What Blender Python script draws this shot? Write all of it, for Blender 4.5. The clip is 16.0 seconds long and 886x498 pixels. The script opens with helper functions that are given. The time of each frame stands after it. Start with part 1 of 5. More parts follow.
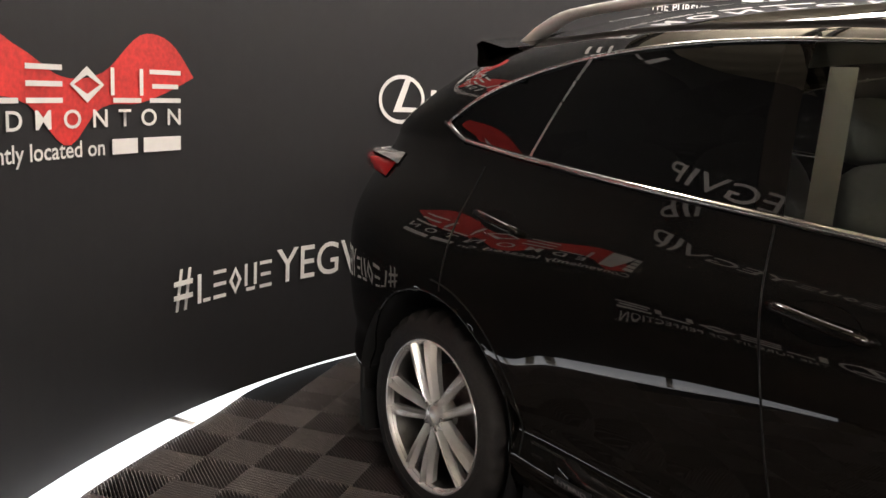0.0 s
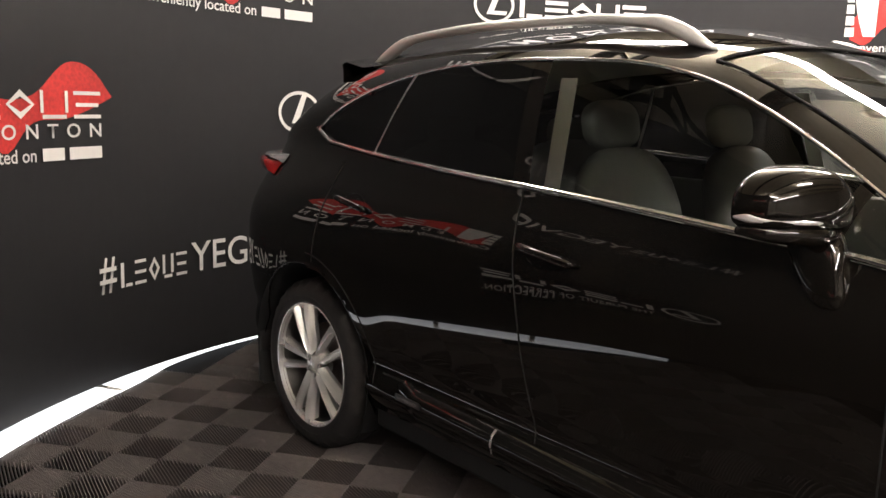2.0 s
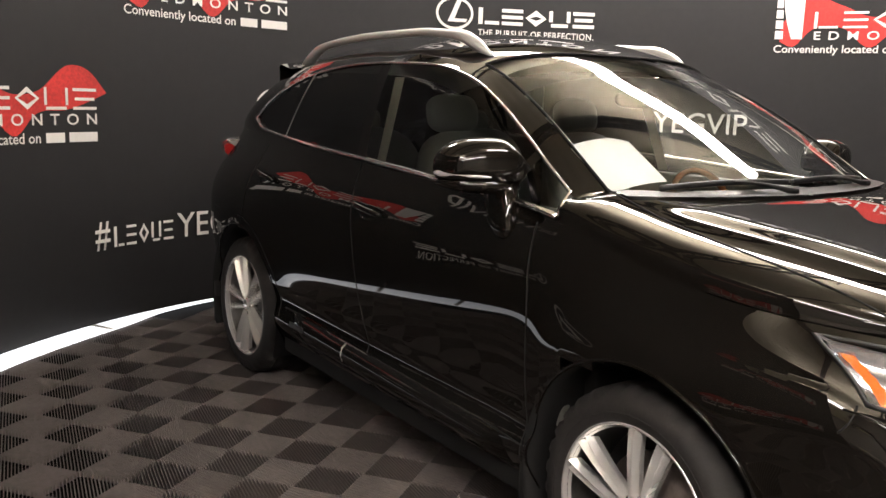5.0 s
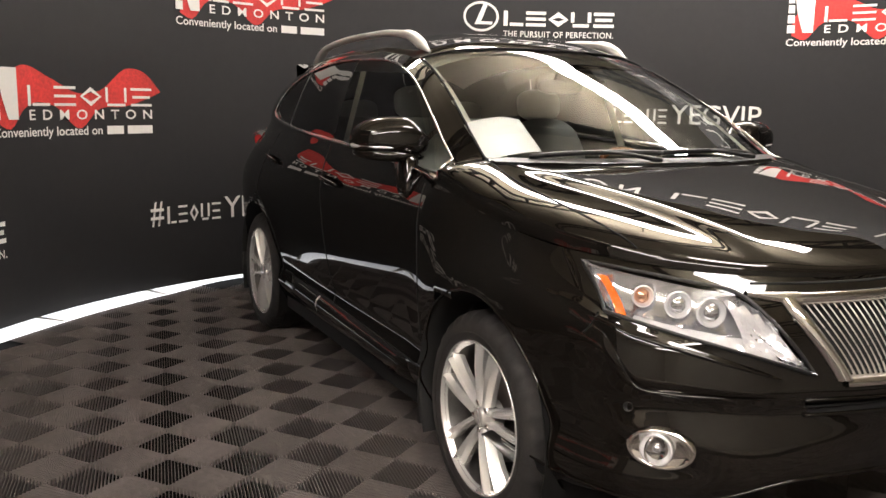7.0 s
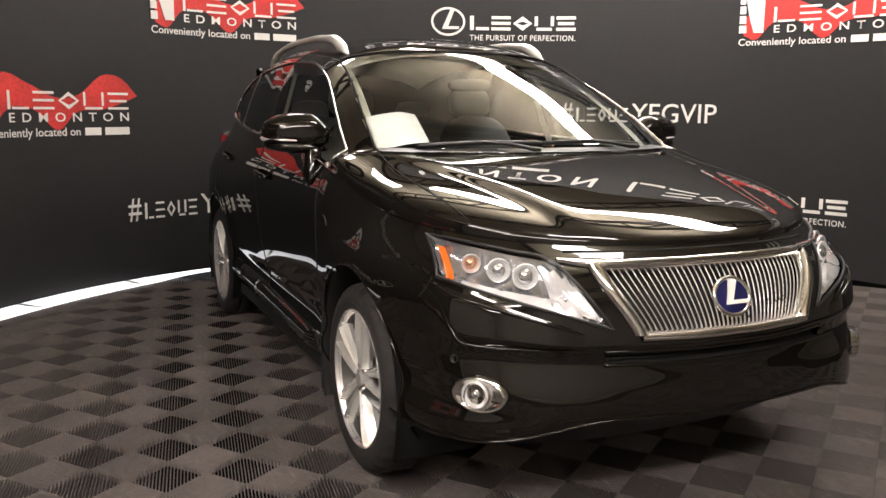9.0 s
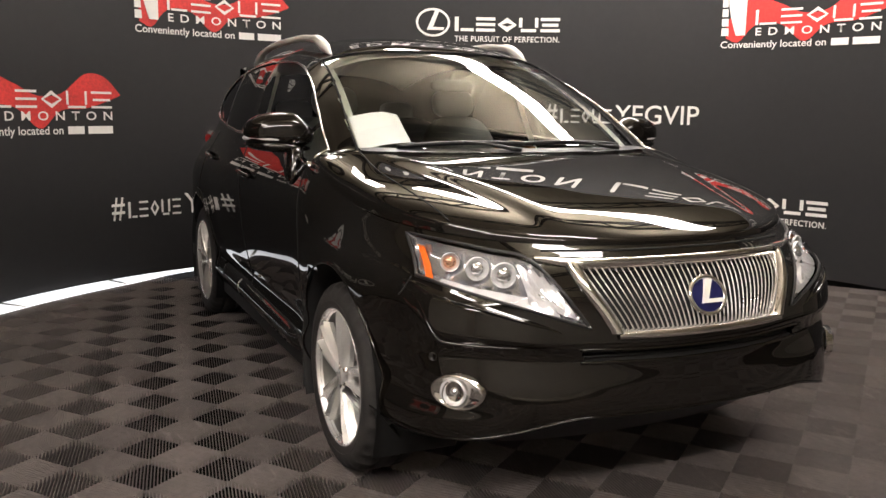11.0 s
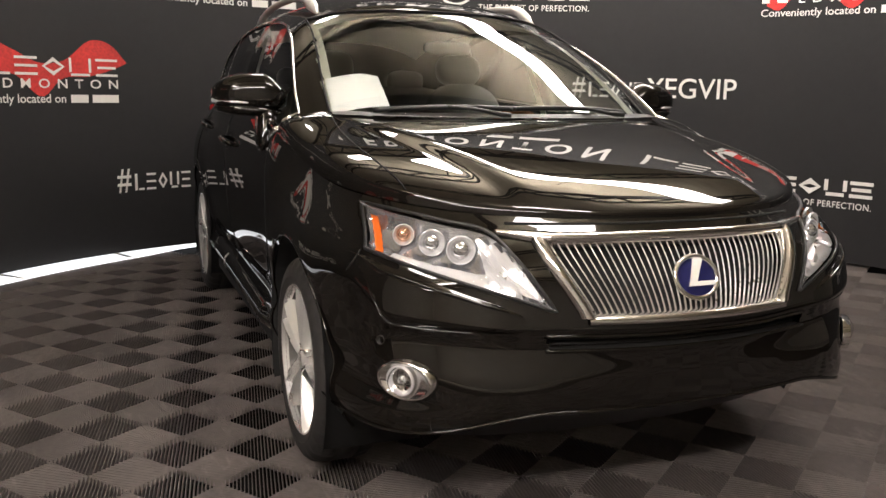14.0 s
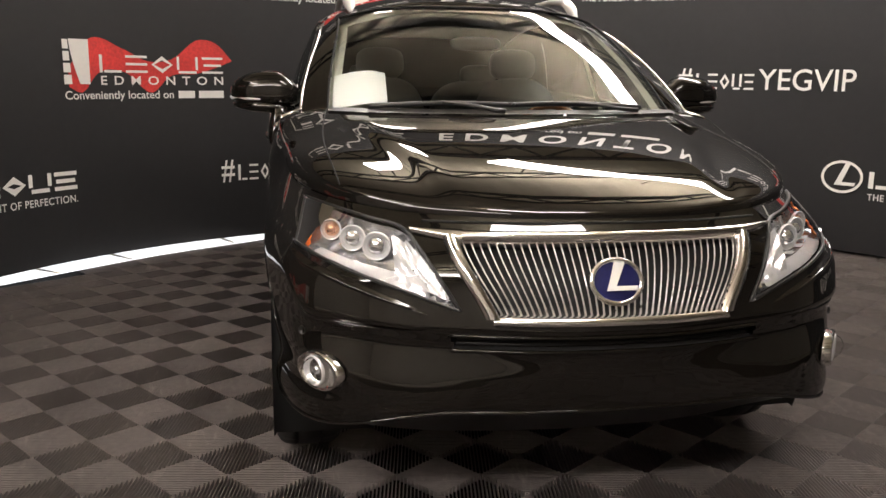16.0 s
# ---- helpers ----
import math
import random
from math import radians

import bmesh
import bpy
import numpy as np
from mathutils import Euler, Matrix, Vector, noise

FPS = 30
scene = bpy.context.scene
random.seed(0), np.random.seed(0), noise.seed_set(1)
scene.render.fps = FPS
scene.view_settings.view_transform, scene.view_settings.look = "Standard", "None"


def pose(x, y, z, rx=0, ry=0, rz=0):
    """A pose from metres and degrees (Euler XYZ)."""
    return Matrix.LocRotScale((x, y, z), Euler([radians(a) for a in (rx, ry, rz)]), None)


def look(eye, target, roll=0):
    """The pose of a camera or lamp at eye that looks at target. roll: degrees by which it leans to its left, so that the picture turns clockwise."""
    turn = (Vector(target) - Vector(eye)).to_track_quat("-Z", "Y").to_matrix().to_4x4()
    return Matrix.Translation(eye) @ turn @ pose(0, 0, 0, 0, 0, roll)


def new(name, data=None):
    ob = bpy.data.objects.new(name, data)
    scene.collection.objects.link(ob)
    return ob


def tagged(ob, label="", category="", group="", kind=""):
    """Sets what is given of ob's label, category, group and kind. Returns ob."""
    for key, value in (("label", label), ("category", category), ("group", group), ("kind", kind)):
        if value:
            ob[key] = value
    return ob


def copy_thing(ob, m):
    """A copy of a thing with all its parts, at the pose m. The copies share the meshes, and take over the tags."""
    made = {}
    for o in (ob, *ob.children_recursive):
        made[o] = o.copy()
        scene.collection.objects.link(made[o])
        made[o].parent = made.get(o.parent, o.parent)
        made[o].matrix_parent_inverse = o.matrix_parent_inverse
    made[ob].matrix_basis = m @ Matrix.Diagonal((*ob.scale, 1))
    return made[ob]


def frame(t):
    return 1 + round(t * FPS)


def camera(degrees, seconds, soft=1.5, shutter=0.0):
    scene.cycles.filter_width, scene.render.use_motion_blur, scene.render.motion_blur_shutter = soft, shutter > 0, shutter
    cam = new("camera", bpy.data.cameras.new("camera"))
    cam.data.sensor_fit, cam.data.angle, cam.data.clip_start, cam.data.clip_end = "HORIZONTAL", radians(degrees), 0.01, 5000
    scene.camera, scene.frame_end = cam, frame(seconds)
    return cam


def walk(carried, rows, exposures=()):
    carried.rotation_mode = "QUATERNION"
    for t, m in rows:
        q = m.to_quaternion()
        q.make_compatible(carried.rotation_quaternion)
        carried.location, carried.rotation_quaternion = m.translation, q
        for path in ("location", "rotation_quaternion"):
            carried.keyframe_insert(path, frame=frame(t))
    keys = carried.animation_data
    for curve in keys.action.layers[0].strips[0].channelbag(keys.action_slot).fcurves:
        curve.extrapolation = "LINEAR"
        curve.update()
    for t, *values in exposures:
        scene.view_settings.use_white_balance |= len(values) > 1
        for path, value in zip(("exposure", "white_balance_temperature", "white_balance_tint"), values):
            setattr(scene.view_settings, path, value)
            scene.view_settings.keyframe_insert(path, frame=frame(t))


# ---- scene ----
cam = camera(54.5, 16.0)
PATH = [
    (0, (0.841, -2.538, 1.448), (-0.734, -1.363, 1.074), 3.2),
    (0.5, (1.046, -2.616, 1.422), (-0.499, -1.402, 1.05), 3.7),
    (1, (1.191, -2.669, 1.426), (-0.35, -1.441, 1.078), 3.6),
    (1.5, (1.391, -2.674, 1.423), (-0.158, -1.454, 1.089), 2.6),
    (2, (1.635, -2.734, 1.445), (0.128, -1.462, 1.111), 1.9),
    (2.5, (1.801, -2.781, 1.453), (0.338, -1.462, 1.109), 1.9),
    (3, (1.984, -2.753, 1.44), (0.501, -1.455, 1.099), 1.9),
    (3.5, (2.199, -2.716, 1.433), (0.665, -1.477, 1.101), 1.3),
    (4, (2.447, -2.699, 1.449), (0.889, -1.491, 1.114), 0.9),
    (4.2, (2.522, -2.685, 1.456), (0.959, -1.483, 1.12), 1.2),
    (6.3, (3.442, -2.359, 1.421), (1.711, -1.415, 1.084), 1.4),
    (6.5, (3.531, -2.328, 1.415), (1.788, -1.405, 1.083), 1.2),
    (7, (3.783, -2.278, 1.399), (2.027, -1.382, 1.061), 1.2),
    (7.5, (3.938, -2.202, 1.397), (2.17, -1.336, 1.042), 1.8),
    (8, (4.073, -2.063, 1.367), (2.288, -1.236, 1.011), 1.8),
    (8.5, (4.225, -1.979, 1.368), (2.435, -1.157, 1.025), 1.2),
    (9, (4.361, -1.933, 1.37), (2.569, -1.106, 1.043), 0.6),
    (11.5, (4.399, -1.914, 1.365), (2.628, -1.045, 1.036), 1.3),
    (12, (4.409, -1.905, 1.357), (2.649, -1.016, 1.022), 1.9),
    (12.5, (4.412, -1.903, 1.355), (2.659, -1.001, 1.017), 2.2),
    (13, (4.364, -1.851, 1.343), (2.605, -0.961, 1.007), 1.8),
    (13.5, (4.23, -1.672, 1.315), (2.449, -0.833, 0.96), 1.5),
    (14, (4.246, -1.536, 1.294), (2.425, -0.795, 0.926), 1.2),
    (14.5, (4.362, -1.372, 1.307), (2.498, -0.757, 0.924), 0.8),
    (15, (4.399, -1.209, 1.328), (2.513, -0.675, 0.932), 0.5),
    (15.5, (4.391, -1.012, 1.312), (2.48, -0.578, 0.91), 0.9),
    (16, (4.466, -0.842, 1.323), (2.535, -0.5, 0.93), 0.7),
]
EXPOSURES = [(0.0, 0.42), (2.0, 0.40), (3.5, 0.22), (7.0, 0.20), (9.0, 0.12), (13.0, 0.02), (16.0, 0.0)]
walk(cam, [(t, look(eye, target, roll)) for t, eye, target, roll in PATH], exposures=EXPOSURES)

# ---------------------------------------------------------------- light
SKY = bpy.data.worlds.new("world")
scene.world = SKY
SKY.use_nodes = True
SKY.node_tree.nodes["Background"].inputs[0].default_value = (1.0, 0.9, 0.78, 1)
SKY.node_tree.nodes["Background"].inputs[1].default_value = 0.02


# ---------------------------------------------------------------- materials
def mat(name, colour=(0.5, 0.5, 0.5), rough=0.5, metal=0.0, coat=0.0, spec=0.5, var=0.0, scale=6.0, bump=0.0, bump_scale=200.0,
        emit=None, power=0.0, rough_var=0.0, coat_rough=0.03, world=False, each=0.0):
    """A surface with two scales of variation in colour and gloss, and a fine relief."""
    m = bpy.data.materials.new(name)
    m.use_nodes = True
    nt = m.node_tree
    b = nt.nodes["Principled BSDF"]
    b.inputs["Base Color"].default_value = (*colour, 1)
    b.inputs["Roughness"].default_value = rough
    b.inputs["Metallic"].default_value = metal
    b.inputs["Coat Weight"].default_value = coat
    b.inputs["Coat Roughness"].default_value = coat_rough
    b.inputs["Specular IOR Level"].default_value = spec
    if emit:
        b.inputs["Emission Color"].default_value = (*emit, 1)
        b.inputs["Emission Strength"].default_value = power
    tc = nt.nodes.new("ShaderNodeNewGeometry" if world else "ShaderNodeTexCoord")
    where = tc.outputs["Position" if world else "Object"]
    if var or rough_var:
        n1 = nt.nodes.new("ShaderNodeTexNoise")
        n1.inputs["Scale"].default_value, n1.inputs["Detail"].default_value = scale, 6
        n2 = nt.nodes.new("ShaderNodeTexNoise")
        n2.inputs["Scale"].default_value, n2.inputs["Detail"].default_value = scale * 14, 3
        add = nt.nodes.new("ShaderNodeMath")
        add.operation = "ADD"
        half = nt.nodes.new("ShaderNodeMath")
        half.operation, half.inputs[1].default_value = "MULTIPLY", 0.5
        for n in (n1, n2):
            nt.links.new(where, n.inputs["Vector"])
        nt.links.new(n1.outputs["Fac"], add.inputs[0])
        nt.links.new(n2.outputs["Fac"], add.inputs[1])
        nt.links.new(add.outputs[0], half.inputs[0])
        if var:
            r = nt.nodes.new("ShaderNodeMapRange")
            r.inputs[1].default_value, r.inputs[2].default_value = 0.3, 0.7
            r.inputs[3].default_value, r.inputs[4].default_value = 1 - var, 1 + var
            mul = nt.nodes.new("ShaderNodeVectorMath")
            mul.operation, mul.inputs[0].default_value = "SCALE", colour
            nt.links.new(half.outputs[0], r.inputs[0])
            shade = r.outputs[0]
            if each:
                info = nt.nodes.new("ShaderNodeObjectInfo")
                r3 = nt.nodes.new("ShaderNodeMapRange")
                r3.inputs[3].default_value, r3.inputs[4].default_value = 1 - each, 1 + each
                both = nt.nodes.new("ShaderNodeMath")
                both.operation = "MULTIPLY"
                nt.links.new(info.outputs["Random"], r3.inputs[0])
                nt.links.new(shade, both.inputs[0])
                nt.links.new(r3.outputs[0], both.inputs[1])
                shade = both.outputs[0]
            nt.links.new(shade, mul.inputs["Scale"])
            nt.links.new(mul.outputs[0], b.inputs["Base Color"])
        if rough_var:
            r2 = nt.nodes.new("ShaderNodeMapRange")
            r2.inputs[1].default_value, r2.inputs[2].default_value = 0.3, 0.7
            r2.inputs[3].default_value, r2.inputs[4].default_value = max(0, rough - rough_var), rough + rough_var
            nt.links.new(half.outputs[0], r2.inputs[0])
            nt.links.new(r2.outputs[0], b.inputs["Roughness"])
    if bump:
        n3 = nt.nodes.new("ShaderNodeTexNoise")
        n3.inputs["Scale"].default_value, n3.inputs["Detail"].default_value = bump_scale, 4
        bp = nt.nodes.new("ShaderNodeBump")
        bp.inputs["Strength"].default_value, bp.inputs["Distance"].default_value = bump, 0.002
        nt.links.new(where, n3.inputs["Vector"])
        nt.links.new(n3.outputs["Fac"], bp.inputs["Height"])
        nt.links.new(bp.outputs[0], b.inputs["Normal"])
    return m


def glass(name, tint, gloss=1.0):
    """A thin pane: tinted see-through, with a mirror coat that follows the angle."""
    m = bpy.data.materials.new(name)
    m.use_nodes = True
    nt = m.node_tree
    nt.nodes.clear()
    out = nt.nodes.new("ShaderNodeOutputMaterial")
    mix = nt.nodes.new("ShaderNodeMixShader")
    tr = nt.nodes.new("ShaderNodeBsdfTransparent")
    tr.inputs[0].default_value = (*tint, 1)
    gl = nt.nodes.new("ShaderNodeBsdfGlossy")
    gl.inputs["Roughness"].default_value = 0.0
    fr = nt.nodes.new("ShaderNodeFresnel")
    fr.inputs[0].default_value = 1.0 + 0.75 * gloss
    nt.links.new(fr.outputs[0], mix.inputs[0])
    nt.links.new(tr.outputs[0], mix.inputs[1])
    nt.links.new(gl.outputs[0], mix.inputs[2])
    nt.links.new(mix.outputs[0], out.inputs[0])
    return m


PAINT = mat("black_paint", (0.0062, 0.0051, 0.0040), 0.5, 0.0, coat=1.0, spec=0.0, coat_rough=0.016, var=0.1, scale=3)
PAINT.node_tree.nodes["Principled BSDF"].inputs["Coat IOR"].default_value = 1.52
BLACK_TRIM = mat("black_plastic", (0.012, 0.012, 0.012), 0.4, var=0.2, bump=0.15)
# near black; besides black parts it stands in for shade in openings
DARK = mat("dark_void", (0.004, 0.004, 0.004), 0.8, var=0.2)
CHROME = mat("chrome", (0.84, 0.82, 0.79), 0.13, 1.0, rough_var=0.04)
SATIN = mat("satin_silver", (0.72, 0.70, 0.66), 0.3, 0.9, rough_var=0.05, var=0.04)
ALLOY = mat("alloy_rim", (0.96, 0.95, 0.93), 0.26, 0.72, coat=0.5, coat_rough=0.05, var=0.04, scale=9)
RUBBER = mat("tyre_rubber", (0.022, 0.020, 0.019), 0.75, var=0.3, scale=9, bump=0.3)
BRAKE = mat("brake_iron", (0.12, 0.10, 0.09), 0.5, 0.6, var=0.3, scale=20)
CLEAR = glass("windscreen_glass", (0.93, 0.96, 0.94), 1.0)
CLEAR_SIDE = glass("side_glass", (0.94, 0.97, 0.95), 0.9)
PRIVACY = glass("privacy_glass", (0.02, 0.02, 0.02), 1.0)
LENS = glass("lamp_lens", (0.98, 0.98, 0.98), 0.25)
RAIL = mat("rail_silver", (0.80, 0.78, 0.74), 0.35, 0.45, var=0.04, rough_var=0.05)
LAMP_DARK = mat("lamp_housing", (0.48, 0.48, 0.50), 0.18, 0.8, var=0.25, scale=25)
REFLECTOR = mat("lamp_reflector", (0.95, 0.95, 0.96), 0.14, 0.58, rough_var=0.08)
AMBER = mat("amber_marker", (0.85, 0.16, 0.02), 0.2, coat=1.0, var=0.1, scale=30)
RED_LENS = mat("red_lens", (0.45, 0.012, 0.012), 0.12, coat=1.0, var=0.15, scale=30)
BULB = mat("bulb_glass", (0.70, 0.70, 0.71), 0.07, 0.85, coat=1.0, var=0.1, scale=30)
INDICATOR = mat("indicator_bulb", (0.72, 0.40, 0.26), 0.10, 0.75, coat=1.0, var=0.1, scale=30)
# darker than the alloy: the shade inside the rim is painted in
BARREL = mat("rim_barrel", (0.10, 0.097, 0.092), 0.40, 0.8, var=0.25, scale=15)
GREY_LENS = mat("smoked_lens", (0.25, 0.24, 0.24), 0.12, coat=1.0, var=0.1)
BLUE = mat("emblem_blue", (0.014, 0.015, 0.075), 0.35, var=0.15, spec=0.3)
PAPER = mat("white_paper", (0.93, 0.92, 0.90), 0.7, var=0.02, bump=0.05)
LEATHER = mat("grey_leather", (0.21, 0.215, 0.195), 0.5, var=0.15, bump=0.3, bump_scale=300)
PARCHMENT = mat("pale_trim", (0.74, 0.74, 0.64), 0.6, var=0.06, bump=0.1)
DASH = mat("dashboard_vinyl", (0.03, 0.03, 0.028), 0.55, var=0.15, bump=0.3)
WOOD = mat("wood_rim", (0.16, 0.06, 0.02), 0.25, coat=0.8, var=0.4, scale=20)
TILE = mat("floor_plastic", (0.150, 0.130, 0.122), 0.42, var=0.30, scale=2.6, world=True, each=0.12, bump=0.3, bump_scale=90, rough_var=0.12)
# near black: the shade down between the tile ribs is put into this colour
UNDER = mat("tile_gap_shade", (0.004, 0.0035, 0.0033), 0.9, spec=0.1, var=0.3)
FABRIC = mat("black_fabric", (0.016, 0.0155, 0.0165), 0.55, var=0.14, scale=1.2, world=True, bump=0.2, bump_scale=700, spec=0.4)
PRINT_WHITE = mat("white_print", (0.80, 0.78, 0.74), 0.6, var=0.04, scale=3)
PRINT_RED = mat("red_print", (0.62, 0.035, 0.03), 0.6, var=0.35, scale=4)
DECK = mat("cream_roof_deck", (0.70, 0.63, 0.48), 0.7, var=0.12, scale=1.5)
STEEL = mat("dark_joist_steel", (0.03, 0.027, 0.024), 0.6, 0.3, var=0.2)
TUBE = mat("lamp_tube", (0.9, 0.9, 0.9), 0.5, emit=(1.0, 0.915, 0.87), power=48.0)
LED = mat("led_strip", (0.9, 0.9, 0.9), 0.5, emit=(0.93, 0.95, 1.0), power=1.35)
OUTER = mat("warehouse_wall", (0.30, 0.28, 0.25), 0.8, var=0.1, scale=1)
CONCRETE = mat("concrete", (0.27, 0.25, 0.22), 0.7, var=0.2, scale=2, bump=0.3)


def scuffs(m, pale, amount):
    """Pale streaky scuff marks worn into a floor surface."""
    nt = m.node_tree
    base = nt.nodes["Principled BSDF"].inputs["Base Color"]
    old = base.links[0].from_socket
    where = nt.nodes.new("ShaderNodeNewGeometry")
    turn = nt.nodes.new("ShaderNodeMapping")
    turn.inputs["Rotation"].default_value = (0, 0, 0.5)
    turn.inputs["Scale"].default_value = (1.0, 3.2, 1.0)
    n = nt.nodes.new("ShaderNodeTexNoise")
    n.inputs["Scale"].default_value, n.inputs["Detail"].default_value, n.inputs["Distortion"].default_value = 5.0, 7, 1.6
    r = nt.nodes.new("ShaderNodeMapRange")
    r.inputs[1].default_value, r.inputs[2].default_value = 0.58, 0.74
    r.inputs[3].default_value, r.inputs[4].default_value = 0.0, amount
    mix = nt.nodes.new("ShaderNodeMixRGB")
    mix.inputs[2].default_value = (*pale, 1)
    nt.links.new(where.outputs["Position"], turn.inputs[0])
    nt.links.new(turn.outputs[0], n.inputs["Vector"])
    nt.links.new(n.outputs["Fac"], r.inputs[0])
    nt.links.new(r.outputs[0], mix.inputs[0])
    nt.links.new(old, mix.inputs[1])
    nt.links.new(mix.outputs[0], base)


scuffs(TILE, (0.30, 0.27, 0.25), 0.45)


# ---------------------------------------------------------------- mesh helpers
def mesh_object(name, verts, faces, material, parent=None, label="", smooth=True):
    me = bpy.data.meshes.new(name)
    me.from_pydata([tuple(v) for v in verts], [], [tuple(f) for f in faces])
    me.materials.append(material)
    if smooth:
        me.polygons.foreach_set("use_smooth", [True] * len(me.polygons))
    me.update()
    ob = new(name, me)
    ob.parent = parent
    return tagged(ob, label)


def part(name, bm, material, parent, label="", smooth=True):
    me = bpy.data.meshes.new(name)
    bm.normal_update()
    bm.to_mesh(me)
    bm.free()
    me.materials.append(material)
    if smooth:
        me.polygons.foreach_set("use_smooth", [True] * len(me.polygons))
    ob = new(name, me)
    ob.parent = parent
    return tagged(ob, label)


def empty(name, label, category, m=None, group="", kind=""):
    ob = new(name)
    ob.empty_display_size = 0.2
    if m is not None:
        ob.matrix_basis = m
    return tagged(ob, label, category, group, kind)


def box(bm, x0, x1, y0, y1, z0, z1, bevel=0.0, m=None):
    r = bmesh.ops.create_cube(bm, size=1.0)
    vs = r["verts"]
    for v in vs:
        v.co = Vector(((x0 + x1) / 2 + v.co.x * (x1 - x0), (y0 + y1) / 2 + v.co.y * (y1 - y0), (z0 + z1) / 2 + v.co.z * (z1 - z0)))
    if bevel:
        es = list({e for v in vs for e in v.link_edges})
        r2 = bmesh.ops.bevel(bm, geom=es, offset=bevel, segments=3, affect="EDGES", profile=0.5)
        vs = list({v for f in r2["faces"] for v in f.verts} | {v for v in vs if v.is_valid})
    if m is not None:
        bmesh.ops.transform(bm, matrix=m, verts=[v for v in vs if v.is_valid])
    return bm


def ellipsoid(bm, c, r, e=2.0, m=None, nu=24, nv=14):
    """A superellipsoid: e 2 is an ellipsoid, larger is boxier."""
    def sp(a, p):
        return math.copysign(abs(a) ** p, a)
    p = 2 / e
    rows = []
    for j in range(nv + 1):
        v = -math.pi / 2 + math.pi * j / nv
        row = []
        for i in range(nu):
            u = 2 * math.pi * i / nu
            q = Vector((r[0] * sp(math.cos(v), p) * sp(math.cos(u), p), r[1] * sp(math.cos(v), p) * sp(math.sin(u), p), r[2] * sp(math.sin(v), p)))
            q = (m @ q if m is not None else q) + Vector(c)
            row.append(bm.verts.new(q))
        rows.append(row)
    for a, b in zip(rows, rows[1:]):
        for i in range(nu):
            bm.faces.new((a[i], a[(i + 1) % nu], b[(i + 1) % nu], b[i]))
    bmesh.ops.remove_doubles(bm, verts=[v for r_ in (rows[0], rows[-1]) for v in r_], dist=1e-5)
    return bm


def tube_data(points, radius, sides=8, closed=False, flat=1.0, up=None):
    """A tube along points; radius may be a list. flat squeezes it along the direction up."""
    P = [Vector(p) for p in points]
    n = len(P)
    R = radius if isinstance(radius, (list, tuple)) else [radius] * n
    verts, faces = [], []
    prev = None
    for i, p in enumerate(P):
        a, b = (P[i - 1] if (i or closed) else p), (P[(i + 1) % n] if (i < n - 1 or closed) else p)
        d = (b - a).normalized()
        ref = Vector(up) if up else (prev if prev else (Vector((0, 0, 1)) if abs(d.z) < 0.9 else Vector((1, 0, 0))))
        side = d.cross(ref).normalized()
        top = side.cross(d).normalized()
        prev = top
        for k in range(sides):
            t = 2 * math.pi * k / sides
            verts.append(p + side * math.cos(t) * R[i] + top * math.sin(t) * R[i] * flat)
    for i in range(n if closed else n - 1):
        for k in range(sides):
            a, b = i * sides, ((i + 1) % n) * sides
            faces.append((a + k, a + (k + 1) % sides, b + (k + 1) % sides, b + k))
    if not closed:
        faces.append(tuple(range(sides - 1, -1, -1)))
        faces.append(tuple((n - 1) * sides + k for k in range(sides)))
    return verts, faces


def tube(name, points, radius, material, parent, label="", sides=8, closed=False, flat=1.0, up=None):
    return mesh_object(name, *tube_data(points, radius, sides, closed, flat, up), material, parent, label)


def lathe_data(profile, seg=48):
    """Turns (radius, height) pairs round the y axis."""
    verts, faces = [], []
    for r, h in profile:
        for k in range(seg):
            t = 2 * math.pi * k / seg
            verts.append((r * math.cos(t), h, r * math.sin(t)))
    for i in range(len(profile) - 1):
        for k in range(seg):
            a, b = i * seg, (i + 1) * seg
            faces.append((a + k, b + k, b + (k + 1) % seg, a + (k + 1) % seg))
    return verts, faces


class Curve:
    """A smooth curve through (x, y) pairs."""
    def __init__(self, *pairs):
        self.x = np.array([p[0] for p in pairs], float)
        self.y = np.array([p[1] for p in pairs], float)
        d = np.diff(self.y) / np.diff(self.x)
        h = np.diff(self.x)
        m = np.empty(len(pairs))
        m[0], m[-1] = d[0], d[-1]
        m[1:-1] = (d[:-1] * h[1:] + d[1:] * h[:-1]) / (h[1:] + h[:-1])
        self.m = m

    def __call__(self, v):
        v = min(max(v, self.x[0]), self.x[-1])
        i = int(min(np.searchsorted(self.x, v, side="right") - 1, len(self.x) - 2))
        h = self.x[i + 1] - self.x[i]
        t = (v - self.x[i]) / h
        return float((2 * t**3 - 3 * t**2 + 1) * self.y[i] + (t**3 - 2 * t**2 + t) * h * self.m[i]
                     + (-2 * t**3 + 3 * t**2) * self.y[i + 1] + (t**3 - t**2) * h * self.m[i + 1])


def smoothstep(a, b, v):
    t = min(max((v - a) / (b - a), 0.0), 1.0)
    return t * t * (3 - 2 * t)


# ---------------------------------------------------------------- booth: round printed backdrop, tiled floor, warehouse above
CX, CY, RW = 0.683, 0.390, 3.65
WALL_TOP, WALL_GAP = 3.5, 0.035
A0, A1 = 62.0, 292.0


def on_wall(a, z, inset=0.0):
    t = radians(a)
    return Vector((CX + (RW - inset) * math.cos(t), CY + (RW - inset) * math.sin(t), z))


